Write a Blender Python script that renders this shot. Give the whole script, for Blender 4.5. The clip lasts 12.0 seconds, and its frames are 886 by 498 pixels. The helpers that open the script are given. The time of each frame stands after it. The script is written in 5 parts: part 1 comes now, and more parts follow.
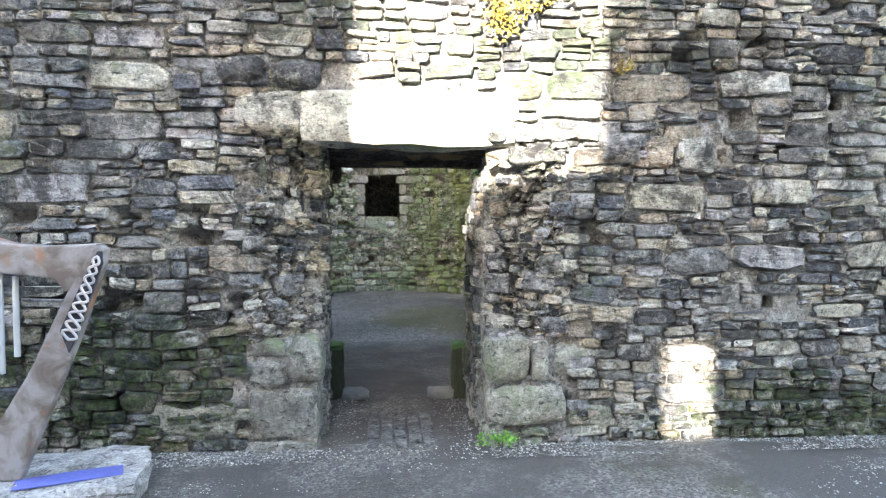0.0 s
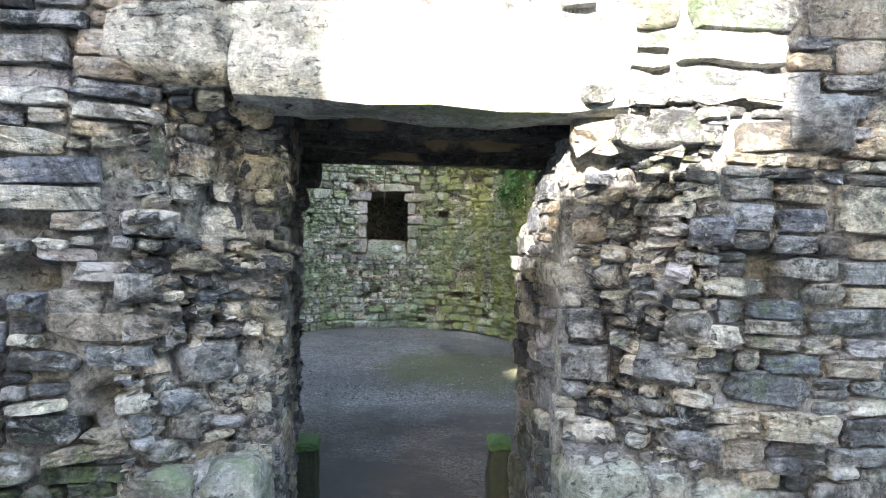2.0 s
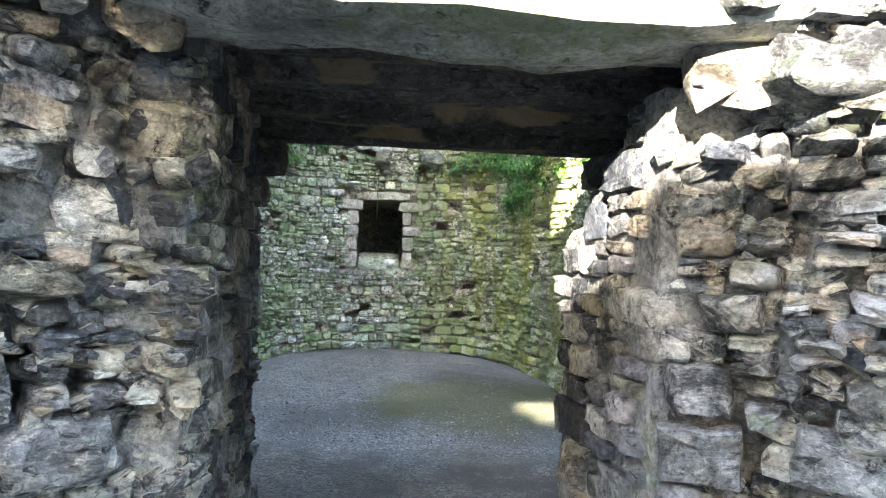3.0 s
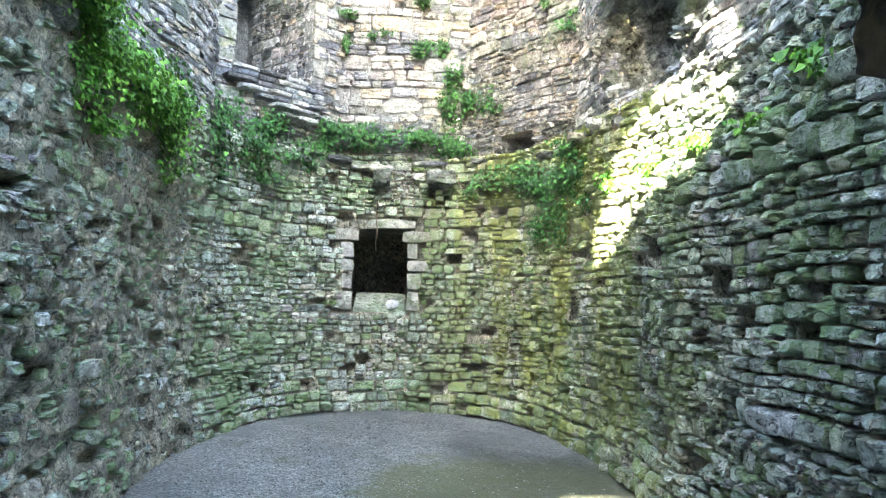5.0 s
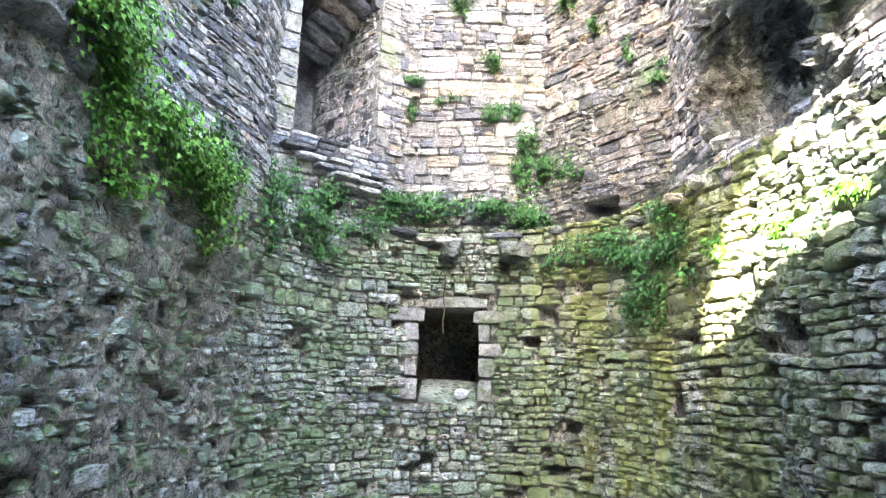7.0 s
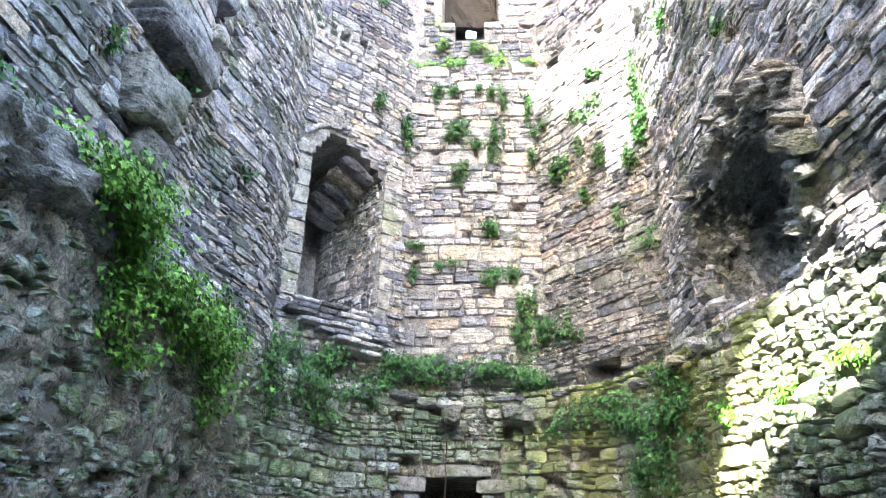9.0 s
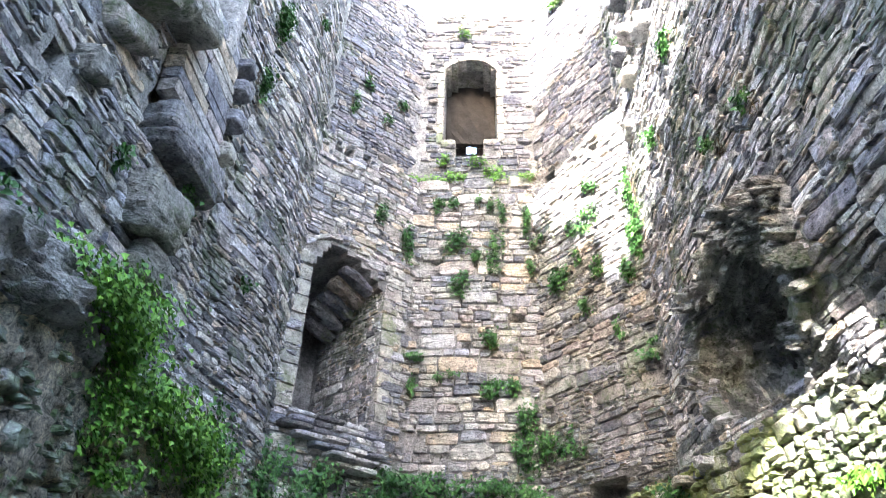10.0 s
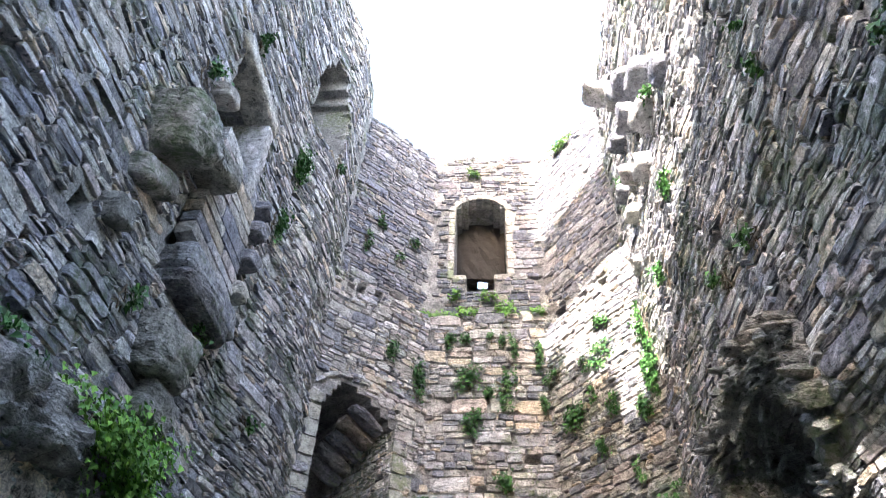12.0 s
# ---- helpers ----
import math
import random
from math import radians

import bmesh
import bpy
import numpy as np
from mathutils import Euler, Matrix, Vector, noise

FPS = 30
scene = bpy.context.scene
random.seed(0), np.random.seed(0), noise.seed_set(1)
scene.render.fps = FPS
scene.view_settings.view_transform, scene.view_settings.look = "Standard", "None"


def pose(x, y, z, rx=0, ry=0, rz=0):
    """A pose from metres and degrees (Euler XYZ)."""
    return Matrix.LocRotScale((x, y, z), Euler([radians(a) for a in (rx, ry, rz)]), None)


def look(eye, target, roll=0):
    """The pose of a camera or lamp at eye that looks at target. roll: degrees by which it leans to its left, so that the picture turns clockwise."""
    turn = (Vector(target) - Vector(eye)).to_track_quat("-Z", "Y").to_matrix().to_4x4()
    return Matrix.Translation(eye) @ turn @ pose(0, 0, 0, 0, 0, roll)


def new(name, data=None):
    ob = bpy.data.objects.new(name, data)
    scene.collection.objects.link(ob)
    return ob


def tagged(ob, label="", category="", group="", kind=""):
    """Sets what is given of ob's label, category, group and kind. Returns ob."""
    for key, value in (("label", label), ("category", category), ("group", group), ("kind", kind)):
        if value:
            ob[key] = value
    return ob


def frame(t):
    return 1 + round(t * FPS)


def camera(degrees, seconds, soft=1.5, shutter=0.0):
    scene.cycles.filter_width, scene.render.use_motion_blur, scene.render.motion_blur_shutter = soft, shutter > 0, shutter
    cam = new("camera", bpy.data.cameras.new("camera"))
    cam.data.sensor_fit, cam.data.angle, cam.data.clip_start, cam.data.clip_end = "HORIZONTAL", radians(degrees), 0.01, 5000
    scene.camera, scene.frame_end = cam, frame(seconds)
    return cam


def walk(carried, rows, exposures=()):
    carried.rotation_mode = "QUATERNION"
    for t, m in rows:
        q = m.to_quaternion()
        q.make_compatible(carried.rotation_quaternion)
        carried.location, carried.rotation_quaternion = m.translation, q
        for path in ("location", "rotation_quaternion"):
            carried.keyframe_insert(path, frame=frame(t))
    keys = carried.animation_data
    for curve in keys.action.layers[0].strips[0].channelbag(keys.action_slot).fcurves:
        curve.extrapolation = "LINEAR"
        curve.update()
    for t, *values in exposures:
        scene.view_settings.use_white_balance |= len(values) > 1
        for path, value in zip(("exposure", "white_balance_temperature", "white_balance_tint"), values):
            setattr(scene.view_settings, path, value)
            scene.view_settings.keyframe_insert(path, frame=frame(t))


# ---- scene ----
cam = camera(67.9, 12.0, soft=1.1)
PATH = [
    (0, (0.027, 0.16, 1.723), (0.209, 2.148, 1.612), 0.4),
    (0.5, (0.04, 0.66, 1.735), (0.262, 2.644, 1.601), -0.7),
    (1, (0.079, 1.257, 1.744), (0.27, 3.244, 1.62), 1.3),
    (1.5, (0.057, 1.802, 1.723), (0.216, 3.794, 1.645), 1.7),
    (2, (0.056, 2.377, 1.71), (0.218, 4.37, 1.672), 1.3),
    (2.5, (0.073, 2.911, 1.698), (0.236, 4.904, 1.681), 1.7),
    (3, (0.065, 3.493, 1.685), (0.247, 5.485, 1.693), 2.2),
    (3.2, (0.079, 3.723, 1.672), (0.262, 5.714, 1.691), 2.4),
    (4.8, (0.291, 5.371, 1.655), (0.434, 7.363, 1.776), 1.0),
    (5, (0.298, 5.538, 1.658), (0.427, 7.53, 1.787), 1.4),
    (5.5, (0.312, 5.925, 1.644), (0.426, 7.916, 1.802), 1.6),
    (6, (0.344, 6.259, 1.635), (0.43, 8.248, 1.817), 1.0),
    (6.5, (0.368, 6.502, 1.685), (0.328, 8.489, 1.915), 1.4),
    (7, (0.344, 6.553, 1.716), (0.244, 8.516, 2.085), 1.8),
    (7.5, (0.306, 6.536, 1.723), (0.191, 8.472, 2.211), 1.9),
    (7.7, (0.297, 6.522, 1.728), (0.178, 8.444, 2.267), 1.9),
    (9.5, (0.327, 6.478, 1.786), (0.234, 8.232, 2.742), 1.3),
    (10, (0.358, 6.479, 1.803), (0.251, 8.141, 2.911), 1.9),
    (10.5, (0.369, 6.479, 1.813), (0.247, 8.075, 3.013), 2.8),
    (11, (0.373, 6.48, 1.822), (0.237, 8.009, 3.103), 2.7),
    (11.5, (0.391, 6.466, 1.825), (0.244, 7.934, 3.175), 2.8),
    (12, (0.4, 6.46, 1.828), (0.257, 7.863, 3.246), 2.8),
]
EXPOSURES = [(0, 4.28, 6950, 11), (2.5, 4.65, 6700, 11), (3.2, 4.95, 6700, 9), (4.8, 5.32, 6650, 5), (6, 5.32, 6600, 9), (7.5, 5.24, 6520, 17), (9.5, 4.63, 6400, 14), (12, 3.82, 6550, 17)]
walk(cam, [(t, look(eye, target, roll)) for t, eye, target, roll in PATH], EXPOSURES)
# the sun travels along (SX, 1, -SZ): low, from behind the first camera and its left
SX, SZ = 0.305, 0.36


# ---------------- world, sun, exposure ----------------
def build_light():
    world = bpy.data.worlds.new("sky")
    scene.world = world
    world.use_nodes = True
    nt = world.node_tree
    sky = nt.nodes.new("ShaderNodeTexSky")
    sky.sky_type = "NISHITA"
    sky.sun_disc = False
    sky.sun_elevation = math.atan2(SZ, math.hypot(SX, 1))
    sky.sun_rotation = math.atan2(-SX, -1)
    sky.air_density, sky.dust_density, sky.ozone_density = 1.2, 2.5, 1.0
    bg = nt.nodes["Background"]
    bg.inputs["Strength"].default_value = SKY
    nt.links.new(sky.outputs[0], bg.inputs["Color"])
    lamp = bpy.data.lights.new("sun", "SUN")
    lamp.energy, lamp.angle, lamp.color = SUN, radians(0.6), (1.0, 0.95, 0.86)
    ob = new("sun", lamp)
    ob.matrix_world = look((-6, -20, 12), (-6 + SX, -19, 12 - SZ))


SKY, SUN = 0.15, 2.6
build_light()


# ---------------- materials ----------------
def nodes_of(name):
    m = bpy.data.materials.new(name)
    m.use_nodes = True
    nt = m.node_tree
    bsdf = nt.nodes["Principled BSDF"]
    bsdf.inputs["Roughness"].default_value = 0.92
    bsdf.inputs["Specular IOR Level"].default_value = 0.25
    return m, nt, bsdf


def N(nt, kind, **values):
    n = nt.nodes.new(kind)
    for k, v in values.items():
        n.inputs[k.replace("_", " ")].default_value = v
    return n


def noise_node(nt, where, scale, detail=6.0, rough=0.6, dist=0.0):
    n = N(nt, "ShaderNodeTexNoise", Scale=scale, Detail=detail, Roughness=rough, Distortion=dist)
    nt.links.new(where, n.inputs["Vector"])
    return n.outputs["Fac"]


def ramp(nt, fac, stops, interpolation="LINEAR"):
    r = nt.nodes.new("ShaderNodeValToRGB")
    r.color_ramp.interpolation = interpolation
    e = r.color_ramp.elements
    while len(e) < len(stops):
        e.new(0.5)
    for el, (pos, col) in zip(e, stops):
        el.position = pos
        el.color = (*col, 1) if len(col) == 3 else (col[0],) * 3 + (1,)
    nt.links.new(fac, r.inputs[0])
    return r.outputs[0]


def mix(nt, fac, a, b, blend="MIX"):
    n = nt.nodes.new("ShaderNodeMix")
    n.data_type, n.blend_type = "RGBA", blend
    for sock, v in ((n.inputs[0], fac), (n.inputs[6], a), (n.inputs[7], b)):
        if isinstance(v, (int, float)):
            sock.default_value = v
        elif isinstance(v, tuple):
            sock.default_value = (*v, 1)
        else:
            nt.links.new(v, sock)
    return n.outputs[2]


def times(nt, a, b, op="MULTIPLY"):
    n = nt.nodes.new("ShaderNodeMath")
    n.operation = op
    for sock, v in zip(n.inputs, (a, b)):
        if isinstance(v, (int, float)):
            sock.default_value = v
        else:
            nt.links.new(v, sock)
    return n.outputs[0]


def bump(nt, bsdf, height, distance, strength=1.0):
    b = N(nt, "ShaderNodeBump", Strength=strength, Distance=distance)
    nt.links.new(height, b.inputs["Height"])
    nt.links.new(b.outputs[0], bsdf.inputs["Normal"])


def palette_stops(colours):
    return [(i / len(colours), c) for i, c in enumerate(colours)]


GREYS = [(.05, .052, .06), (.085, .085, .09), (.11, .112, .125), (.10, .10, .105), (.34, .315, .27), (.20, .20, .205), (.50, .475, .42), (.07, .075, .09), (.38, .325, .25), (.25, .25, .265),
         (.55, .53, .49), (.15, .145, .14), (.38, .315, .25), (.30, .285, .265), (.37, .35, .37), (.12, .13, .16), (.46, .43, .36), (.28, .24, .20), (.22, .225, .24)]
MOSSY = [(r * 1.30, g * 1.36, b * 1.30) for r, g, b in [(.21, .225, .20), (.36, .375, .33), (.28, .295, .255), (.44, .45, .405), (.13, .14, .135), (.34, .335, .26),
         (.31, .325, .32), (.48, .485, .44), (.24, .25, .225), (.33, .29, .25), (.38, .40, .365), (.18, .195, .19)]]
PALE = [(.36, .345, .33), (.47, .455, .42), (.29, .295, .325), (.52, .51, .51), (.20, .205, .24), (.48, .41, .33),
        (.40, .40, .44), (.55, .53, .49), (.33, .31, .295), (.43, .385, .38), (.25, .255, .295), (.45, .44, .45)]
ASHLAR = [(.36, .345, .30), (.41, .40, .36), (.32, .315, .29), (.38, .355, .335)]


def stone_material(name, colours, source, moss=0.0, moss_colour=(.10, .13, .055), lichen=0.35, moss_scale=0.9,
                   yellow=0.0, bump_size=0.02, dark=0.0, pale=1.0, algae=None, pit_scale=17.0, worn=0.0, smear=0.0):
    """Weathered stone: a colour for each piece, mottling, pale lichen, algae in patches, a rough broken face."""
    m, nt, bsdf = nodes_of(name)
    geo = nt.nodes.new("ShaderNodeNewGeometry")
    pos = geo.outputs["Position"]
    if source == "object":
        rnd = nt.nodes.new("ShaderNodeObjectInfo").outputs["Random"]
    else:
        rnd = geo.outputs["Random Per Island"]
    base = ramp(nt, rnd, palette_stops(colours), "CONSTANT")
    mott = noise_node(nt, pos, 9.0, 8, 0.68, 0.6)
    base = mix(nt, 1.0, base, ramp(nt, mott, [(.28, (.32,)), (.5, (.95,)), (.72, (1.65,))]), "MULTIPLY")
    grain = noise_node(nt, pos, 60.0, 6, 0.7)
    base = mix(nt, 0.8, base, ramp(nt, grain, [(.3, (.45,)), (.7, (1.5,))]), "MULTIPLY")
    spots = noise_node(nt, pos, 26.0, 5, 0.75, 0.5)
    lich = ramp(nt, times(nt, spots, times(nt, noise_node(nt, pos, 2.3, 3), 0.5, "ADD")), [(.54, (0.,)), (.64, (1.,))])
    base = mix(nt, times(nt, lich, lichen), base, (.55, .55, .50))
    flat = N(nt, "ShaderNodeMapping")
    flat.inputs["Scale"].default_value = (1.0, 1.0, 1.7)
    nt.links.new(pos, flat.inputs["Vector"])
    # pits are drawn in colour only: near-black flecks standing for their shade
    pits = noise_node(nt, flat.outputs[0], pit_scale, 8, 0.76, 0.8)
    base = mix(nt, ramp(nt, pits, [(.36 + worn, (.95,)), (.46 + worn * .6, (0.,))]), base, (.018, .018, .018))
    base = mix(nt, ramp(nt, pits, [(.56 - worn, (0.,)), (.70 - worn * 2, (.5 * pale,))]), base, (.60, .60, .57))
    stain = noise_node(nt, pos, 1.3, 6, 0.65)
    base = mix(nt, ramp(nt, stain, [(.56, (0.,)), (.70, (.6 + .3 * dark,))]), base, (.055, .054, .052))
    if smear:
        # old mortar washed over the stones, and soot-dark weathering
        wash = times(nt, noise_node(nt, pos, 2.6, 9, 0.74, 0.5), times(nt, noise_node(nt, pos, 30.0, 5, 0.7), 0.16), "ADD")
        base = mix(nt, ramp(nt, wash, [(.62, (0.,)), (.70, (.85 * smear,))]), base, mix(nt, grain, (.30, .285, .28), (.62, .59, .575)))
        soot = times(nt, noise_node(nt, pos, 1.9, 9, 0.76, 0.9), times(nt, noise_node(nt, pos, 24.0, 6, 0.75), 0.2), "ADD")
        base = mix(nt, ramp(nt, soot, [(.60, (0.,)), (.70, (.9 * smear,))]), base, (.022, .022, .023))
    if moss:
        green = noise_node(nt, pos, moss_scale, 7, 0.68)
        fine = noise_node(nt, pos, 14.0, 6, 0.7)
        g = ramp(nt, times(nt, green, times(nt, fine, 0.5, "ADD")), [(.62 - .30 * moss, (0.,)), (.72 - .22 * moss, (1.,))])
        tone = mix(nt, noise_node(nt, pos, 3.1, 4), moss_colour, tuple(c * 2.2 for c in moss_colour))
        base = mix(nt, times(nt, g, min(1.0, .55 + .3 * moss)), base, tone)
    for spot_x, spot_y, spot_z in algae or ():
        away = N(nt, "ShaderNodeVectorMath")
        away.operation = "DISTANCE"
        squash = N(nt, "ShaderNodeMapping")
        squash.inputs["Scale"].default_value = (1.0, 1.0, 2.0)
        nt.links.new(pos, squash.inputs["Vector"])
        nt.links.new(squash.outputs[0], away.inputs[0])
        away.inputs[1].default_value = (spot_x, spot_y, spot_z * 2)
        rough_edge = times(nt, away.outputs["Value"], times(nt, noise_node(nt, pos, 3.5, 7, 0.75), 3.1), "SUBTRACT")
        k = ramp(nt, times(nt, rough_edge, 1.0, "ADD"), [(.15, (.95,)), (.75, (0.,))])
        k = times(nt, k, ramp(nt, noise_node(nt, pos, 7.0, 8, 0.75, 0.6), [(.40, (.15,)), (.54, (1.,))]))
        base = mix(nt, k, base, mix(nt, ramp(nt, noise_node(nt, pos, 16.0, 6, .7), [(.42, (0.,)), (.62, (1.,))]), (.008, .012, .008), (.075, .105, .04)))
    if yellow:
        sep = nt.nodes.new("ShaderNodeSeparateXYZ")
        nt.links.new(pos, sep.inputs[0])
        streak = N(nt, "ShaderNodeMapping")
        streak.inputs["Scale"].default_value = (3.0, 3.0, 0.45)
        nt.links.new(pos, streak.inputs["Vector"])
        s = noise_node(nt, streak.outputs[0], 1.0, 6, 0.6)
        side = N(nt, "ShaderNodeMapRange", From_Min=0.5, From_Max=1.5)
        nt.links.new(sep.outputs["X"], side.inputs["Value"])
        far = N(nt, "ShaderNodeMapRange", From_Min=9.2, From_Max=13.0)
        nt.links.new(sep.outputs["Y"], far.inputs["Value"])
        k = times(nt, times(nt, side.outputs[0], far.outputs[0]), ramp(nt, s, [(.36, (0.,)), (.58, (1.,))]))
        base = mix(nt, times(nt, k, yellow), base, (.33, .35, .10))
    nt.links.new(base, bsdf.inputs["Base Color"])
    layered = N(nt, "ShaderNodeMapping")
    layered.inputs["Scale"].default_value = (1.0, 1.0, 2.2)
    nt.links.new(pos, layered.inputs["Vector"])
    h = times(nt, noise_node(nt, layered.outputs[0], 11.0, 9, 0.66, 0.4), times(nt, grain, 0.35), "ADD")
    bump(nt, bsdf, h, bump_size * 3.0, 1.0)
    return m


def mortar_material(name, light, dark, moss=0.0, moss_colour=(.10, .13, .055), crumbly=0.0):
    m, nt, bsdf = nodes_of(name)
    pos = nt.nodes.new("ShaderNodeNewGeometry").outputs["Position"]
    base = mix(nt, ramp(nt, noise_node(nt, pos, 2.2, 8, 0.72), [(.42, (0.,)), (.60, (1.,))]), dark, light)
    grain = noise_node(nt, pos, 45.0, 7, 0.75)
    base = mix(nt, 1.0, base, ramp(nt, grain, [(.30, (.3,)), (.52, (.95,)), (.72, (1.6,))]), "MULTIPLY")
    if moss:
        g = ramp(nt, times(nt, noise_node(nt, pos, 1.1, 7, 0.68), times(nt, noise_node(nt, pos, 15.0, 6, 0.7), 0.5, "ADD")),
                 [(.60 - .30 * moss, (0.,)), (.72 - .22 * moss, (1.,))])
        base = mix(nt, times(nt, g, 0.8), base, moss_colour)
    # small pits get their shade as near-black colour, apart from the bump
    pits = noise_node(nt, pos, 24.0, 8, 0.75, 0.7)
    base = mix(nt, ramp(nt, pits, [(.36, (.9,)), (.46, (0.,))]), base, (.03, .03, .028))
    h = times(nt, noise_node(nt, pos, 22.0, 9, 0.72), times(nt, grain, 0.4), "ADD")
    if crumbly:
        # lichen-grown crumbs, shade painted into their holes, and the odd flush stone face
        crumb = noise_node(nt, pos, 9.0, 9, 0.82, 1.2)
        base = mix(nt, crumbly, base, mix(nt, 1.0, base, ramp(nt, crumb, [(.39, (.10,)), (.46, (.85,)), (.58, (1.9,))]), "MULTIPLY"))
        face = ramp(nt, noise_node(nt, pos, 4.5, 4, .55, .3), [(.60, (0.,)), (.66, (.8,))])
        base = mix(nt, face, base, mix(nt, noise_node(nt, pos, 1.7, 3), (.36, .34, .33), (.52, .49, .44)))
        h = times(nt, h, times(nt, crumb, 2.2), "ADD")
    nt.links.new(base, bsdf.inputs["Base Color"])
    bump(nt, bsdf, h, 0.05 + .03 * crumbly, 1.0)
    return m


def plain_material(name, colour, rough=0.7, metal=0.0, vary=0.25, scale=14.0, relief=0.004):
    m, nt, bsdf = nodes_of(name)
    pos = nt.nodes.new("ShaderNodeNewGeometry").outputs["Position"]
    base = mix(nt, noise_node(nt, pos, scale, 7, 0.65), tuple(c * (1 - vary) for c in colour), tuple(c * (1 + vary) for c in colour))
    nt.links.new(base, bsdf.inputs["Base Color"])
    bsdf.inputs["Roughness"].default_value, bsdf.inputs["Metallic"].default_value = rough, metal
    bump(nt, bsdf, noise_node(nt, pos, scale * 4, 6, 0.7), relief)
    return m


def leaf_material(name, dark, light):
    m, nt, bsdf = nodes_of(name)
    geo = nt.nodes.new("ShaderNodeNewGeometry")
    base = ramp(nt, geo.outputs["Random Per Island"], [(0, dark), (.6, tuple((a + b) / 2 for a, b in zip(dark, light))), (1, light)])
    base = mix(nt, 0.5, base, ramp(nt, noise_node(nt, geo.outputs["Position"], 5.0, 4), [(.3, (.55,)), (.7, (1.5,))]), "MULTIPLY")
    nt.links.new(base, bsdf.inputs["Base Color"])
    bsdf.inputs["Roughness"].default_value = 0.5
    return m


def ground_material():
    """Compacted grey trodden grit and gravel, damp and dark in patches, darker short of the gravel bed, a little moss.
    """
    m, nt, bsdf = nodes_of("gravel_ground")
    pos = nt.nodes.new("ShaderNodeNewGeometry").outputs["Position"]
    cell = N(nt, "ShaderNodeTexVoronoi", Scale=55.0)
    nt.links.new(pos, cell.inputs["Vector"])
    pebbles = ramp(nt, cell.outputs["Color"], [(0, (.10, .10, .10)), (.45, (.25, .245, .235)), (.8, (.42, .41, .40)), (1, (.62, .61, .59))])
    fine = noise_node(nt, pos, 90.0, 5, 0.7)
    grit = mix(nt, 1.0, (.15, .148, .145), ramp(nt, fine, [(.3, (.55,)), (.7, (1.5,))]), "MULTIPLY")
    loose = ramp(nt, times(nt, noise_node(nt, pos, 0.8, 6, 0.62), times(nt, noise_node(nt, pos, 7.0, 5), 0.25), "ADD"), [(.57, (0.,)), (.70, (1.,))])
    sep = nt.nodes.new("ShaderNodeSeparateXYZ")
    nt.links.new(pos, sep.inputs[0])
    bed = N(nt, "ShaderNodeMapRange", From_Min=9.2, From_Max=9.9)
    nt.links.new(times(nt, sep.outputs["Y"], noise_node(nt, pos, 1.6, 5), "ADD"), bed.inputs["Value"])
    worn = ramp(nt, noise_node(nt, pos, 1.1, 6, .6), [(.36, (.25,)), (.56, (1.,))])
    loose = times(nt, loose, times(nt, bed.outputs[0], worn), "MAXIMUM")
    base = mix(nt, loose, grit, pebbles)
    green = ramp(nt, noise_node(nt, pos, 0.75, 6, 0.7, 0.3), [(.57, (0.,)), (.68, (.55,))])
    base = mix(nt, green, base, (.10, .11, .05))
    patch = N(nt, "ShaderNodeVectorMath")
    patch.operation = "DISTANCE"
    nt.links.new(pos, patch.inputs[0])
    patch.inputs[1].default_value = (1.3, 11.2, -.07)
    edge = times(nt, patch.outputs["Value"], times(nt, noise_node(nt, pos, 1.7, 7, .7), 2.2), "SUBTRACT")
    base = mix(nt, ramp(nt, edge, [(.0, (.65,)), (.5, (0.,))]), base, (.15, .15, .05))
    damp = ramp(nt, noise_node(nt, pos, 0.45, 5, 0.6), [(.45, (1.,)), (.65, (.55,))])
    base = mix(nt, 1.0, base, damp, "MULTIPLY")
    # everything short of the gravel bed is scaled to about half, slightly brown
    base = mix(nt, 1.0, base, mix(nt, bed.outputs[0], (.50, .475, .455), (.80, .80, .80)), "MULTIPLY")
    nt.links.new(base, bsdf.inputs["Base Color"])
    nt.links.new(ramp(nt, noise_node(nt, pos, 0.45, 5, 0.6), [(.45, (.8,)), (.65, (.32,))]), bsdf.inputs["Roughness"])
    h = times(nt, times(nt, cell.outputs["Distance"], loose), times(nt, fine, 0.3), "ADD")
    bump(nt, bsdf, h, 0.02, 0.8)
    return m


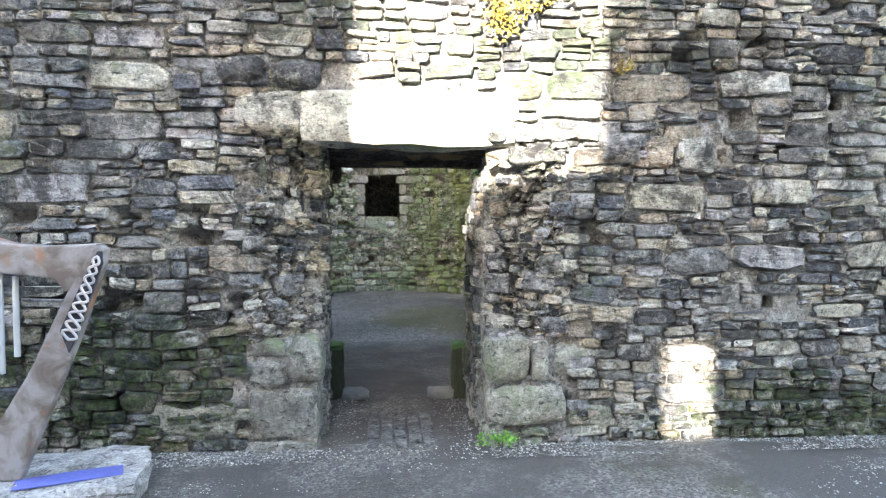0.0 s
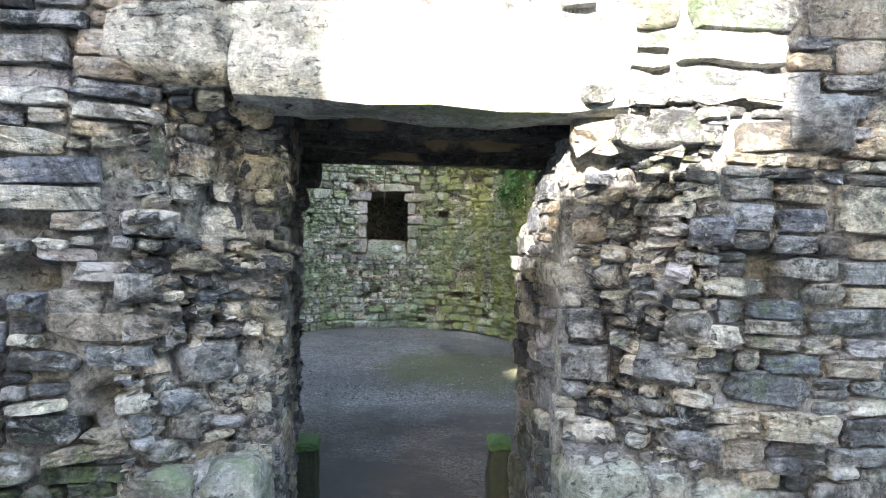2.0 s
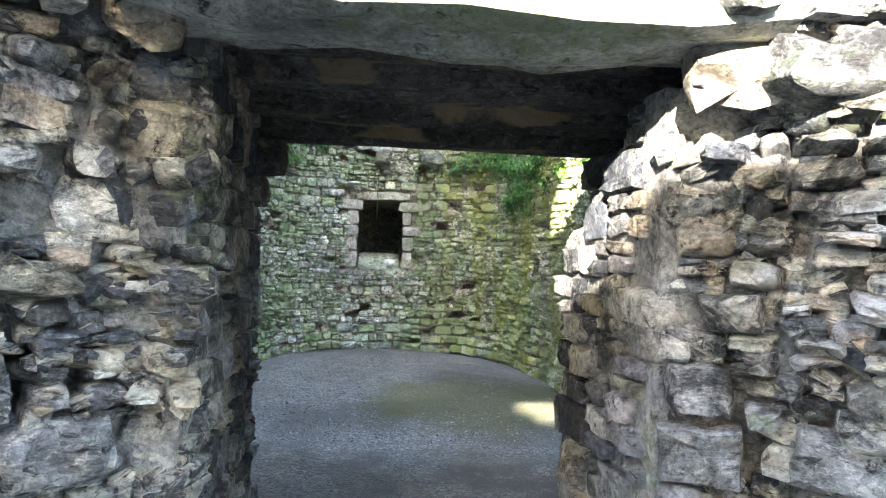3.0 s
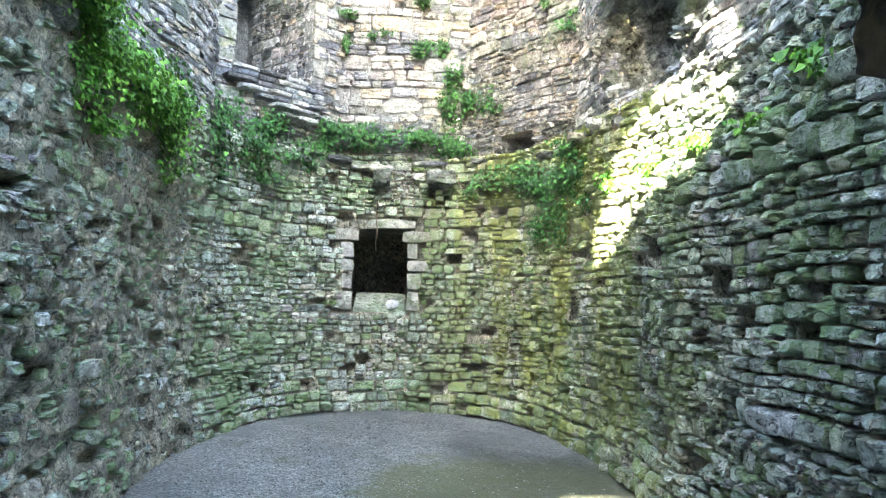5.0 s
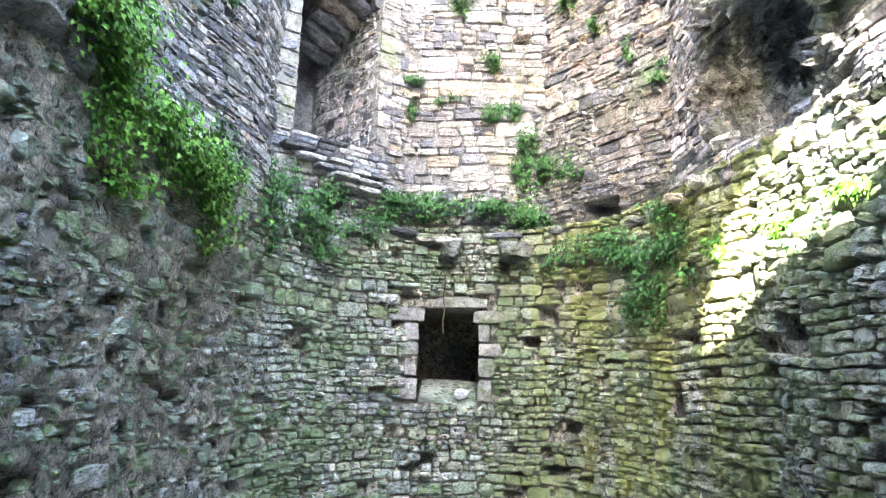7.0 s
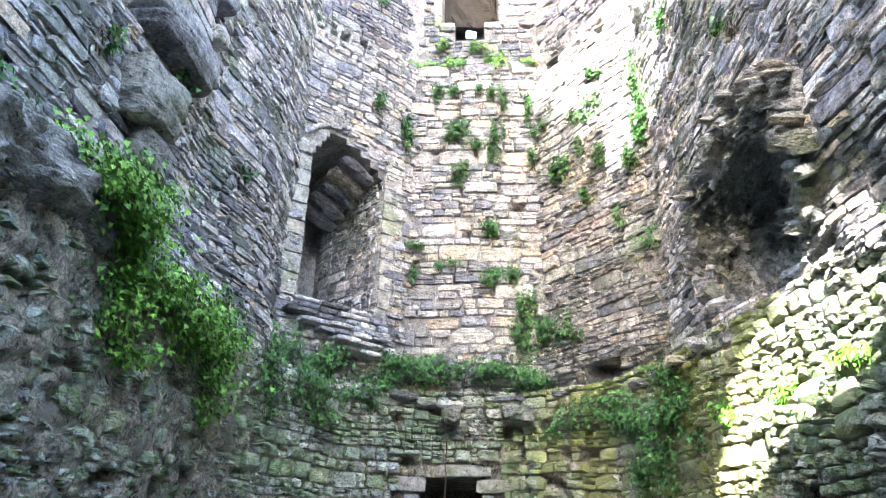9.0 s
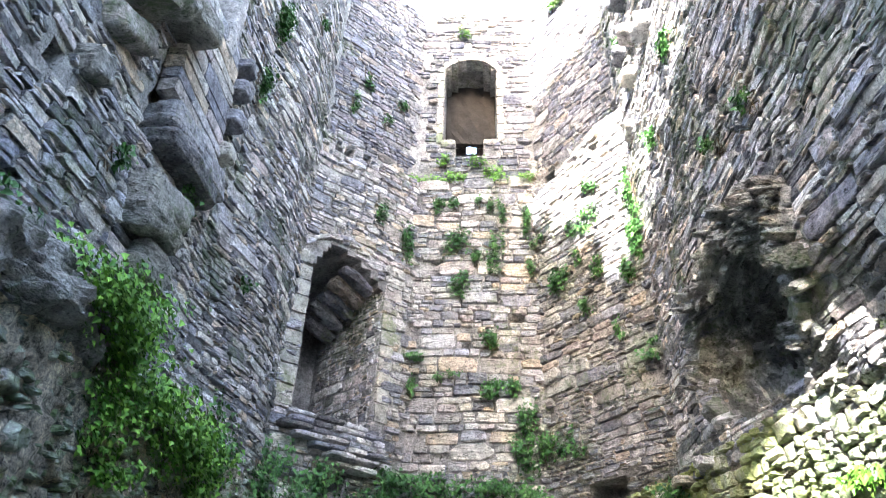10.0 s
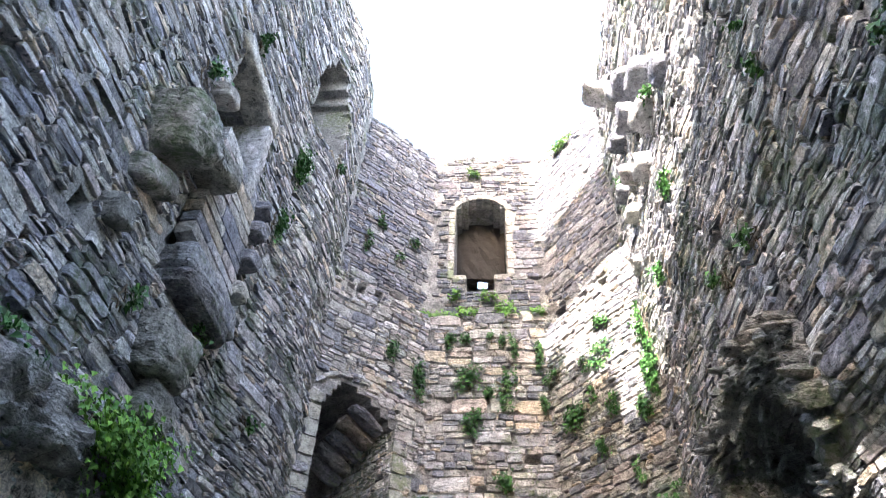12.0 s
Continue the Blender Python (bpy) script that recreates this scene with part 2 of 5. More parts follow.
M = {}
for src in ("object", "island"):
    M["front", src] = stone_material("front_stone_" + src, GREYS, src, moss=0.22, moss_colour=(.055, .075, .04), lichen=0.28, dark=.3, algae=((-1.75, 4.9, .50), (3.2, 4.9, .0)), smear=.9, pale=.7)
    M["broken", src] = stone_material("broken_core_stone_" + src, GREYS, src, moss=0.1, lichen=0.5, smear=1.0)
    M["base", src] = stone_material("tower_base_stone_" + src, [tuple(min(.72, c * 1.28) for c in k) for k in MOSSY + [(.20, .27, .13), (.24, .30, .16), (.35, .31, .33)]], src, moss=0.56, moss_colour=(.125, .185, .085), lichen=0.7, yellow=0.8, dark=.1, pit_scale=15.0, pale=1.5, worn=.035)
    M["upper", src] = stone_material("tower_upper_stone_" + src, [tuple(min(.7, c * 1.16) for c in k) for k in PALE], src, moss=0.12, lichen=0.35)
    M["side", src] = stone_material("tower_side_stone_" + src, [tuple(min(.7, c * f) for c, f in zip(k, (1.4, 1.4, 1.42))) for k in GREYS[1:4] + PALE], src, moss=0.30, moss_colour=(.065, .095, .05), lichen=0.35)
    M["ashlar", src] = stone_material("dressed_stone_" + src, ASHLAR, src, moss=0.25, lichen=0.3, bump_size=0.008)
    M["facet", src] = stone_material("grey_facet_stone_" + src, [tuple(c * .80 for c in k) for k in PALE], src, moss=0.25, moss_colour=(.07, .095, .05), lichen=0.3)
    # pale palette scaled down and blued: upper shade painted into the stone
    M["shade_storey", src] = stone_material("shaded_upper_stone_" + src, [tuple(c * f for c, f in zip(k, (.60, .62, .70))) for k in PALE], src, moss=0.12, lichen=0.25, dark=.4)
    M["quoin", src] = stone_material("mossy_quoin_" + src, [(.24, .235, .20), (.29, .28, .25), (.22, .215, .20)], src, moss=0.38, moss_colour=(.075, .105, .05), lichen=0.3, bump_size=0.012)
    M["rock", src] = stone_material("weathered_rock_" + src, [(.34, .34, .325), (.42, .415, .41), (.28, .285, .28)], src, moss=0.42, moss_colour=(.05, .085, .035), lichen=0.4, bump_size=0.03)
    # much darker palette for the shoulders and the slabs behind the front one
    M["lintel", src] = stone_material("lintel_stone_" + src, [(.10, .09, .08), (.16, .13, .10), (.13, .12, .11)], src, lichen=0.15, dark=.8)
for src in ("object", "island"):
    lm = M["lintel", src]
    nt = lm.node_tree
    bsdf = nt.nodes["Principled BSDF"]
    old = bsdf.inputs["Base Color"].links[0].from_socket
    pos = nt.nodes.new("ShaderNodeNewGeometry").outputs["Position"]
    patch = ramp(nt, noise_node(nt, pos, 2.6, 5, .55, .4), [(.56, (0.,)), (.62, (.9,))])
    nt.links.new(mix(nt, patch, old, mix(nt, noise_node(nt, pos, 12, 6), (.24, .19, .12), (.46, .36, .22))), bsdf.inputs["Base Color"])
M["mortar_front"] = mortar_material("front_mortar", (.52, .50, .485), (.14, .135, .13), 0.15, (.05, .065, .035))
M["mortar_base"] = mortar_material("tower_base_mortar", (.66, .61, .50), (.36, .33, .27), 0.2, (.17, .21, .12), 1.0)
M["mortar_upper"] = mortar_material("tower_upper_mortar", (.54, .52, .51), (.20, .195, .195), 0.1)
M["mortar_side"] = mortar_material("tower_side_mortar", (.52, .51, .50), (.23, .23, .23), 0.2)
M["ground"] = ground_material()


# ---------------- mesh helpers ----------------
def mesh_object(name, verts, faces, material, parent=None, smooth=False, label="", kind="", category=""):
    me = bpy.data.meshes.new(name)
    me.from_pydata([tuple(map(float, v)) for v in verts], [], [tuple(map(int, f)) for f in faces])
    me.materials.append(material)
    if smooth:
        me.shade_smooth()
        me.set_sharp_from_angle(angle=radians(38 if kind == "stuff" else 50))
    ob = new(name, me)
    if parent is not None:
        ob.parent = parent
    return tagged(ob, label, category, "", kind)


def part(name, bm, material, parent, label=""):
    me = bpy.data.meshes.new(name)
    bmesh.ops.recalc_face_normals(bm, faces=bm.faces)
    bm.to_mesh(me)
    bm.free()
    me.materials.append(material)
    ob = new(name, me)
    ob.parent = parent
    return tagged(ob, label)


def rough_block(size, rng, bevel=0.02, jitter=0.012, cuts=2):
    """A bmesh of a worn block, centred, with broken edges."""
    bm = bmesh.new()
    rng_seed = rng.uniform(0, 50)
    bmesh.ops.create_cube(bm, size=1.0)
    bmesh.ops.subdivide_edges(bm, edges=bm.edges[:], cuts=cuts, use_grid_fill=True)
    for v in bm.verts:
        v.co = Vector(a * b for a, b in zip(v.co, size))
    b = min(bevel, min(size) * 0.25)
    for v in bm.verts:
        n = sum(abs(abs(c) - s / 2) < 1e-5 for c, s in zip(v.co, size))
        if n >= 2:
            v.co = Vector(c - math.copysign(b * rng.uniform(.5, 1.2), c) * (abs(abs(c) - s / 2) < 1e-5) * (0.5 if n == 2 else .8) for c, s in zip(v.co, size))
        v.co += Vector((rng.uniform(-1, 1), rng.uniform(-1, 1), rng.uniform(-1, 1))) * jitter
        v.co += noise.noise_vector(v.co * 5 + Vector((rng_seed, 0, 0))) * jitter * 2.2
    return bm


def boulder(size, rng, power=3.5, amount=.16):
    """A bmesh of a weathered lump: a squarish rounded mass, pitted and split."""
    bm = bmesh.new()
    bmesh.ops.create_icosphere(bm, subdivisions=4, radius=1.0)
    at = Vector((rng.uniform(0, 60), rng.uniform(0, 60), 0))
    least = min(size)
    for v in bm.verts:
        k = sum(abs(c) ** power for c in v.co) ** (-1 / power)
        q = Vector(c * k * a / 2 for c, a in zip(v.co, size))
        n = noise.noise(q * 3.2 + at) + .55 * noise.noise(q * 8 + at) + .3 * noise.noise(q * 19 + at)
        n += .22 * noise.noise(q * 34 + at)
        layer = noise.noise(Vector((q.x * 2, q.y * 2, q.z * 15)) + at)
        v.co = q * (1 + amount * n * .8) + q.normalized() * least * (amount * n + .08 * layer)
    return bm


# unit stones: outline in x, y within one, face towards z
SIDES = 12


def unit_stone(rng, worn=False):
    base = []
    cut = [rng.uniform(.01, .10) if rng.random() < .8 else rng.uniform(.1, .2) for _ in range(8)]
    third = [rng.uniform(.10, .24) * k for k in (-1, 1, 1, -1, -1, 1, 1, -1)]
    bulge = [rng.gauss(0, .035) for _ in range(8)]
    j = 0
    for sx, sy, along in ((-1, -1, 0), (1, -1, 1), (1, 1, 0), (-1, 1, 1)):
        # a broken corner, then two points on the side that follows it
        base.append((sx * (.5 - cut[j]), sy * (.5 - cut[j + 1])))
        for k in (0, 1):
            f = (-.18 if k == 0 else .18) + rng.uniform(-.06, .06)
            e = .5 - abs(bulge[j + k])
            base.append({0: (f, -e), 1: (e, f), 2: (-f, e), 3: (-e, -f)}[j // 2])
        j += 2
    tilt = (rng.uniform(-.5, .5), rng.uniform(-.5, .5))
    rings = []
    levels = ((1.0, -2.5, 0), (0.985, 0.45, .25), (rng.uniform(.84, .95), 0.93, .30))
    if worn:
        levels = ((1.0, -2.5, 0), (0.98, .05, .12), (rng.uniform(.88, .94), .62, .2), (rng.uniform(.62, .74), .95, .14))
    for scale, z, q in levels:
        rings += [(x * scale, y * scale, z + (rng.uniform(-q, q) + tilt[0] * x + tilt[1] * y if q else 0)) for x, y in base]
    verts = rings + [(rng.uniform(-.15, .15), rng.uniform(-.15, .15), 1.0 + rng.uniform(-.25, .25))]
    faces = []
    last = len(levels) - 1
    for k in range(last):
        for i in range(SIDES):
            j = (i + 1) % SIDES
            faces.append((k * SIDES + i, k * SIDES + j, (k + 1) * SIDES + j, (k + 1) * SIDES + i))
    faces += [(last * SIDES + i, last * SIDES + (i + 1) % SIDES, (last + 1) * SIDES) for i in range(SIDES)]
    return np.array(verts), faces


_rng = random.Random(7)
UNITS = [unit_stone(_rng) for _ in range(48)] + [unit_stone(_rng, True) for _ in range(48)]
UNIT_MESHES = {}


def unit_mesh(k, material):
    if (k, material.name) not in UNIT_MESHES:
        me = bpy.data.meshes.new("stone")
        me.from_pydata([tuple(v) for v in UNITS[k][0]], [], UNITS[k][1])
        me.materials.append(material)
        me.shade_smooth()
        me.set_sharp_from_angle(angle=radians(32 if k < 48 else 60))
        UNIT_MESHES[k, material.name] = me
    return UNIT_MESHES[k, material.name]


class Face:
    """A wall face: a plan line with height; u runs along it, v is the height, the outside of the stone is to its right-hand normal."""

    def __init__(self, plan, flip=1, sink=None):
        self.p = np.array(plan, float)
        seg = np.diff(self.p, axis=0)
        self.len = np.concatenate([[0], np.cumsum(np.hypot(seg[:, 0], seg[:, 1]))])
        self.total = self.len[-1]
        self.flip = flip
        self.sink = sink or (lambda u, v: 0.0)

    def at(self, u):
        beyond = u - min(max(u, 0), self.total)
        u = u - beyond
        x, y = np.interp(u, self.len, self.p[:, 0]), np.interp(u, self.len, self.p[:, 1])
        e = 0.12
        a, b = max(u - e, 0), min(u + e, self.total)
        t = np.array([np.interp(b, self.len, self.p[:, 0]) - np.interp(a, self.len, self.p[:, 0]),
                      np.interp(b, self.len, self.p[:, 1]) - np.interp(a, self.len, self.p[:, 1])])
        t /= np.hypot(*t)
        x, y = x + t[0] * beyond, y + t[1] * beyond
        return np.array([x, y, 0.0]), np.array([t[0], t[1], 0]), np.array([t[1], -t[0], 0.0]) * self.flip

    def point(self, u, v, out=0.0):
        p, t, n = self.at(u)
        return p + n * (out - self.sink(u, v)) + np.array([0, 0, v])

    def u_of(self, x, y):
        best = min(range(len(self.p) - 1), key=lambda i: self._near(i, x, y)[0])
        return self._near(best, x, y)[1]

    def _near(self, i, x, y):
        a, b = self.p[i], self.p[i + 1]
        d = b - a
        k = min(max(np.dot((x, y) - a, d) / np.dot(d, d), 0), 1)
        q = a + d * k
        return np.hypot(*(q - (x, y))), self.len[i] + k * np.hypot(*d)


def lay_courses(rng, u0, u1, v0, v1, height, ratio, skip, top=None, split=.5):
    """Random rubble brought to courses, tall stones among stacks of two or three thin ones: centres and sizes."""
    out = []
    v = v0
    phase = rng.uniform(0, 9)
    while v < v1:
        h = height * math.exp(rng.gauss(0, 0.36))
        h = min(max(h, height * 0.5), height * 1.9)
        u = u0 - rng.uniform(0, 0.2)
        while u < u1:
            n = 1
            if h > height * .8 and rng.random() < split:
                n = 2 if h < height * 1.3 or rng.random() < .6 else 3
            cutting = [rng.uniform(.7, 1.3) for _ in range(n)]
            w = min(max(h / n * rng.uniform(*ratio), 0.07), 0.6) if n > 1 else min(max(h * rng.uniform(ratio[0] * .75, ratio[1] * .72), 0.07), .6)
            z = v
            for k in range(n):
                hh = h * cutting[k] / sum(cutting)
                pieces = 2 if w > .22 and n > 1 and rng.random() < .4 else 1
                share = rng.uniform(.35, .65) if pieces == 2 else 1.0
                for q, (f0, f1) in enumerate(((0, share), (share, 1.0))[:pieces]):
                    uc = u + w * (f0 + f1) / 2
                    wave = 0.025 * math.sin(uc * 1.7 + phase + v) + 0.014 * math.sin(uc * 5.1 + 3 * phase)
                    c = (uc, z + hh * .5 + wave + rng.uniform(-.006, .006), w * (f1 - f0) - 0.003 - rng.uniform(0, .010), hh - 0.001 - rng.uniform(0, .009))
                    if c[0] - c[2] * .35 > u0 and c[0] + c[2] * .35 < u1 and not skip(*c) and (top is None or c[1] < top(c[0])):
                        out.append(c)
                z += hh
            u += w
        v += h
    return out


def smooth(a, b, x):
    t = min(max((x - a) / (b - a), 0), 1)
    return t * t * (3 - 2 * t)


def cavity(seed, least):
    """Where stones have fallen out: how deep the mortar is eaten there, and whether a stone is missing."""
    def f(u, v):
        return noise.noise(Vector((u * 4.3, v * 7.5, seed)))

    def eaten(u, v):
        return -.16 * smooth(least(u) - .05, least(u) + .18, f(u, v))

    def gone(u, v, w, h):
        return w < .34 and f(u, v) > least(u) + .04
    return eaten, gone


def place_stones(face, stones, rng, material_key, parent, near=None, count=300, proud=0.035, tilt=3.0, rough=1.0, stuff_name="rubble_stones", worn=0.0):
    """Stones within the stretch near() become objects of their own, the rest one joined mesh."""
    chosen = set()
    if near:
        chosen = set(sorted((i for i, s in enumerate(stones) if near(s) < 1e3), key=lambda i: near(stones[i]))[:count])
    verts, faces, base = [], [], 0
    for i, (u, v, w, h) in enumerate(stones):
        p, t, n = face.at(u)
        d = proud * rng.uniform(.35, 1.5) * rough
        p = p + n * (-face.sink(u, v)) + np.array([0, 0, v])
        a = radians(rng.gauss(0, tilt))
        up = np.array([0, 0, 1.0])
        # follow the slope of the face where it is hollowed
        ex = face.point(u + .06, v) - face.point(u - .06, v)
        ez = face.point(u, v + .05) - face.point(u, v - .05)
        ex /= np.linalg.norm(ex)
        nn = np.cross(ex, ez)
        nn = nn / np.linalg.norm(nn)
        if np.dot(nn, n) < 0:
            nn = -nn
        if np.dot(nn, n) < 0.25:
            nn = n
        ex = np.cross(up, nn) * (1 if np.dot(np.cross(up, nn), t) > 0 else -1)
        ex /= np.linalg.norm(ex)
        ey = np.cross(nn, ex)
        if ey[2] < 0:
            ey = -ey
        tu, tv = ex * math.cos(a) + ey * math.sin(a), ey * math.cos(a) - ex * math.sin(a)
        if np.dot(np.cross(tu, tv), nn) < 0:
            tu = -tu
        k = rng.randrange(48) + 48 * (rng.random() < worn)
        turn = rng.random() < .5
        if turn:
            tu, tv = -tu, -tv
        if i in chosen:
            ob = new("stone", unit_mesh(k, M[material_key, "object"]))
            m = Matrix.Identity(4)
            for r in range(3):
                m[r][0], m[r][1], m[r][2], m[r][3] = tu[r] * w, tv[r] * h, nn[r] * d, p[r]
            ob.parent = parent
            ob.matrix_basis = m
        else:
            q = UNITS[k][0]
            verts.append(p + np.outer(q[:, 0] * w, tu) + np.outer(q[:, 1] * h, tv) + np.outer(q[:, 2] * d, nn))
            faces += [tuple(j + base for j in f) for f in UNITS[k][1]]
            base += len(q)
    if verts:
        mesh_object(stuff_name, np.concatenate(verts), faces, M[material_key, "island"], parent, True, "", "stuff")


def wall_core(name, face, u0, u1, v0, v1, step, material, thick, label, holes=(), gaps=(), rough=0.025, top=None, seed=1.0, lip=0.014, cover=None):
    """The mortared core of a wall: a rough front sheet, a back and the edges between them. holes: (u0, u1, v0, v1, depth) recesses;
    gaps: (u0, u1, v0, v1) openings right through. top: the ragged height by u. cover: mortar standing out over the stones."""
    def lines(a, b, cuts):
        base = list(np.linspace(a, b, max(2, int(round((b - a) / step)) + 1)))
        keep = [x for x in base if all(abs(x - c) > step * .45 for c in cuts) or x in (a, b)]
        return sorted(set(keep + [c for c in cuts if a < c < b]))
    cu, cv = [], []
    for h in holes:
        cu += [h[0] - .006, h[0] + .006, h[1] - .006, h[1] + .006]
        cv += [h[2] - .006, h[2] + .006, h[3] - .006, h[3] + .006]
    for g in gaps:
        cu += [g[0], g[1]]
        cv += [g[2], g[3]]
    us, vs = lines(u0, u1, cu), lines(v0, v1, cv)
    front, back = [], []
    for v in vs:
        for u in us:
            vv = v
            p, t, n = face.at(u)
            deep = max([h[4] for h in holes if h[0] < u < h[1] and h[2] < v < h[3]] or [0])
            nz = noise.noise(Vector((u * 7 + seed * 13, v * 7, seed))) + .6 * noise.noise(Vector((u * 17, v * 17 + seed * 5, seed)))
            d = face.sink(u, v) + deep - rough * nz + lip - (cover(u, v) if cover and not deep else 0)
            front.append(p - n * d + np.array([0, 0, vv]))
            back.append(p - n * max(thick, deep + .12) + np.array([0, 0, vv]))
    nu, nv = len(us), len(vs)
    fs = []
    for j in range(nv - 1):
        for i in range(nu - 1):
            mu, mv = (us[i] + us[i + 1]) / 2, (vs[j] + vs[j + 1]) / 2
            if any(g[0] < mu < g[1] and g[2] < mv < g[3] for g in gaps):
                continue
            if top is not None and mv > top(mu):
                continue
            a = j * nu + i
            fs.append((a, a + 1, a + nu + 1, a + nu))
    count = {}
    for f in fs:
        for k in range(4):
            e = (f[k], f[(k + 1) % 4])
            count[e] = 1
    n0 = len(front)
    all_faces = list(fs) + [tuple(n0 + i for i in reversed(f)) for f in fs]
    for a, b in list(count):
        if (b, a) not in count:
            all_faces.append((b, a, a + n0, b + n0))
    return mesh_object(name, front + back, all_faces, material, None, True, label, "structure", "wall")


# ---------------- ground ----------------
def build_ground():
    verts, faces = [], []
    xs = [-400, -120, -40, -12] + list(np.linspace(-6, 7, 66)) + [14, 40, 120, 400]
    ys = [-400, -120, -40, -12] + list(np.linspace(-4, 16.4, 104)) + [30, 60, 140, 400]
    for y in ys:
        for x in xs:
            z = 0.018 * noise.noise(Vector((x * .6, y * .6, 3))) + 0.008 * noise.noise(Vector((x * 2.5, y * 2.5, 1)))
            z -= 0.075 * min(max((y - 6.0) / 2.5, 0), 1)
            near = min(max((4.9 - y) / .5, 0), 1) if y < 4.9 else 1
            z += 0.03 * (1 - near) * (abs(x - .2) > .7)
            verts.append((x, y, z))
    n = len(xs)
    faces = [(j * n + i, j * n + i + 1, (j + 1) * n + i + 1, (j + 1) * n + i) for j in range(len(ys) - 1) for i in range(n - 1)]
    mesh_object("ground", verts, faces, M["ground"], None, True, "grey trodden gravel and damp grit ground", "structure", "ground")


build_ground()


# ---------------- front wall with the broken doorway ----------------
FY = 4.9
DL, DR, DT = -0.43, 0.80, 2.25


def front_sink(u, v):
    x = u - 5.0
    s = 0.0
    k = smooth(.74, .86, v) * (1 - smooth(2.15, 2.35, v))
    s += 0.33 * k * smooth(-.95, -.50, x) * (x < .2)
    kr = smooth(.76, .86, v) * (1 - smooth(2.0, 2.25, v))
    s += 0.30 * kr * (1 - smooth(.86, 1.36, x)) * (x >= .2)
    if s > .02:
        s += .07 * noise.noise(Vector((u * 8, v * 8, 3))) + .04 * noise.noise(Vector((u * 19, v * 19, 9)))
    return s


front = Face([(-5, FY), (6, FY)], 1, front_sink)


def in_broken(x, z):
    return .78 < z < 2.28 and (-.93 < x < DL or DR < x < 1.33)


def build_front():
    rng = random.Random(11)
    holes = [(5 + 3.40, 5 + 3.49, 2.52, 2.64, .25), (5 + 2.9, 5 + 3.0, 1.02, 1.1, .12), (5 - .55, 5 - .5, 1.9, 1.95, .05)]
    eaten, gone = cavity(2.5, lambda u: .50)
    core = wall_core("wall_front", front, 0, 11, -.1, 3.75, .055, M["mortar_front"], .42,
                     "grey rubble stone castle wall with a broken doorway", holes, [(5 + DL - .02, 5 + DR + .02, -.2, DT + .06), (5 + DR, 5 + .97, 2.02, DT + .06)], rough=.034, seed=2, lip=.014, cover=eaten)

    def skip(u, v, w, h):
        x = u - 5
        if x + w / 2 > DL - .03 and x - w / 2 < DR + .03 and v - h / 2 < DT + .33 and v + h / 2 > 0:
            if v - h / 2 < 2.24 or (-.55 < x + w * .4 and x - w * .4 < 1.0):
                return True
        if v < .82 and (-.95 < x < DL or DR < x < 1.42):
            return True
        if in_broken(x, v) or gone(u, v, w, h):
            return True
        return any(a - w / 2 - .01 < u < b + w / 2 + .01 and c - h / 2 < v < d + h / 2 for a, b, c, d, _ in holes)

    stones = lay_courses(rng, .6, 10.6, -.02, 3.7, .112, (1.8, 4.9), skip, split=.60)
    place_stones(front, stones, rng, "front", core, near=lambda s: math.hypot(s[0] - 5.2, (s[1] - 1.4)), count=300, proud=.032)

    # broken core of the jambs
    def skip2(u, v, w, h):
        x = u - 5
        return not (.78 < v < 2.28 and (-.93 < x < DL + .02 or DR + .03 < x < 1.33)) or (DR < x - w / 2 < .95 and v > 2.0)
    rough = lay_courses(rng, 5 - 1.0, 5 + DL + .06, .8, 2.26, .09, (1.3, 3.2), skip2) + lay_courses(rng, 5 + DR - .03, 5 + 1.4, .8, 2.26, .09, (1.3, 3.2), skip2)
    rough = [(u, v, min(w * 1.12, .26), h * 1.05) for u, v, w, h in rough]
    place_stones(front, rough, rng, "broken", core, near=lambda s: 0, count=260, proud=.06, tilt=7, rough=1.0, worn=.7)
    # small rubble and spalls bedded between them
    spalls = lay_courses(rng, 5 - .97, 5 + DL + .06, .8, 2.26, .062, (1.0, 2.6), skip2) + lay_courses(rng, 5 + DR - .04, 5 + 1.38, .8, 2.26, .062, (1.0, 2.6), skip2)
    place_stones(front, spalls, rng, "broken", core, near=lambda s: 0, count=0, proud=.03, tilt=14, rough=1.0)
    return core


wall_front = build_front()


def dressed(name, x0, x1, y0, y1, z0, z1, key, parent, rng, bevel=.02, jitter=.008, cuts=3):
    bm = rough_block((x1 - x0, y1 - y0, z1 - z0), rng, bevel, jitter, cuts)
    ob = part(name, bm, M[key, "object"], parent)
    ob.data.shade_smooth()
    ob.data.set_sharp_from_angle(angle=radians(38))
    ob.location = ((x0 + x1) / 2, (y0 + y1) / 2, (z0 + z1) / 2)
    return ob


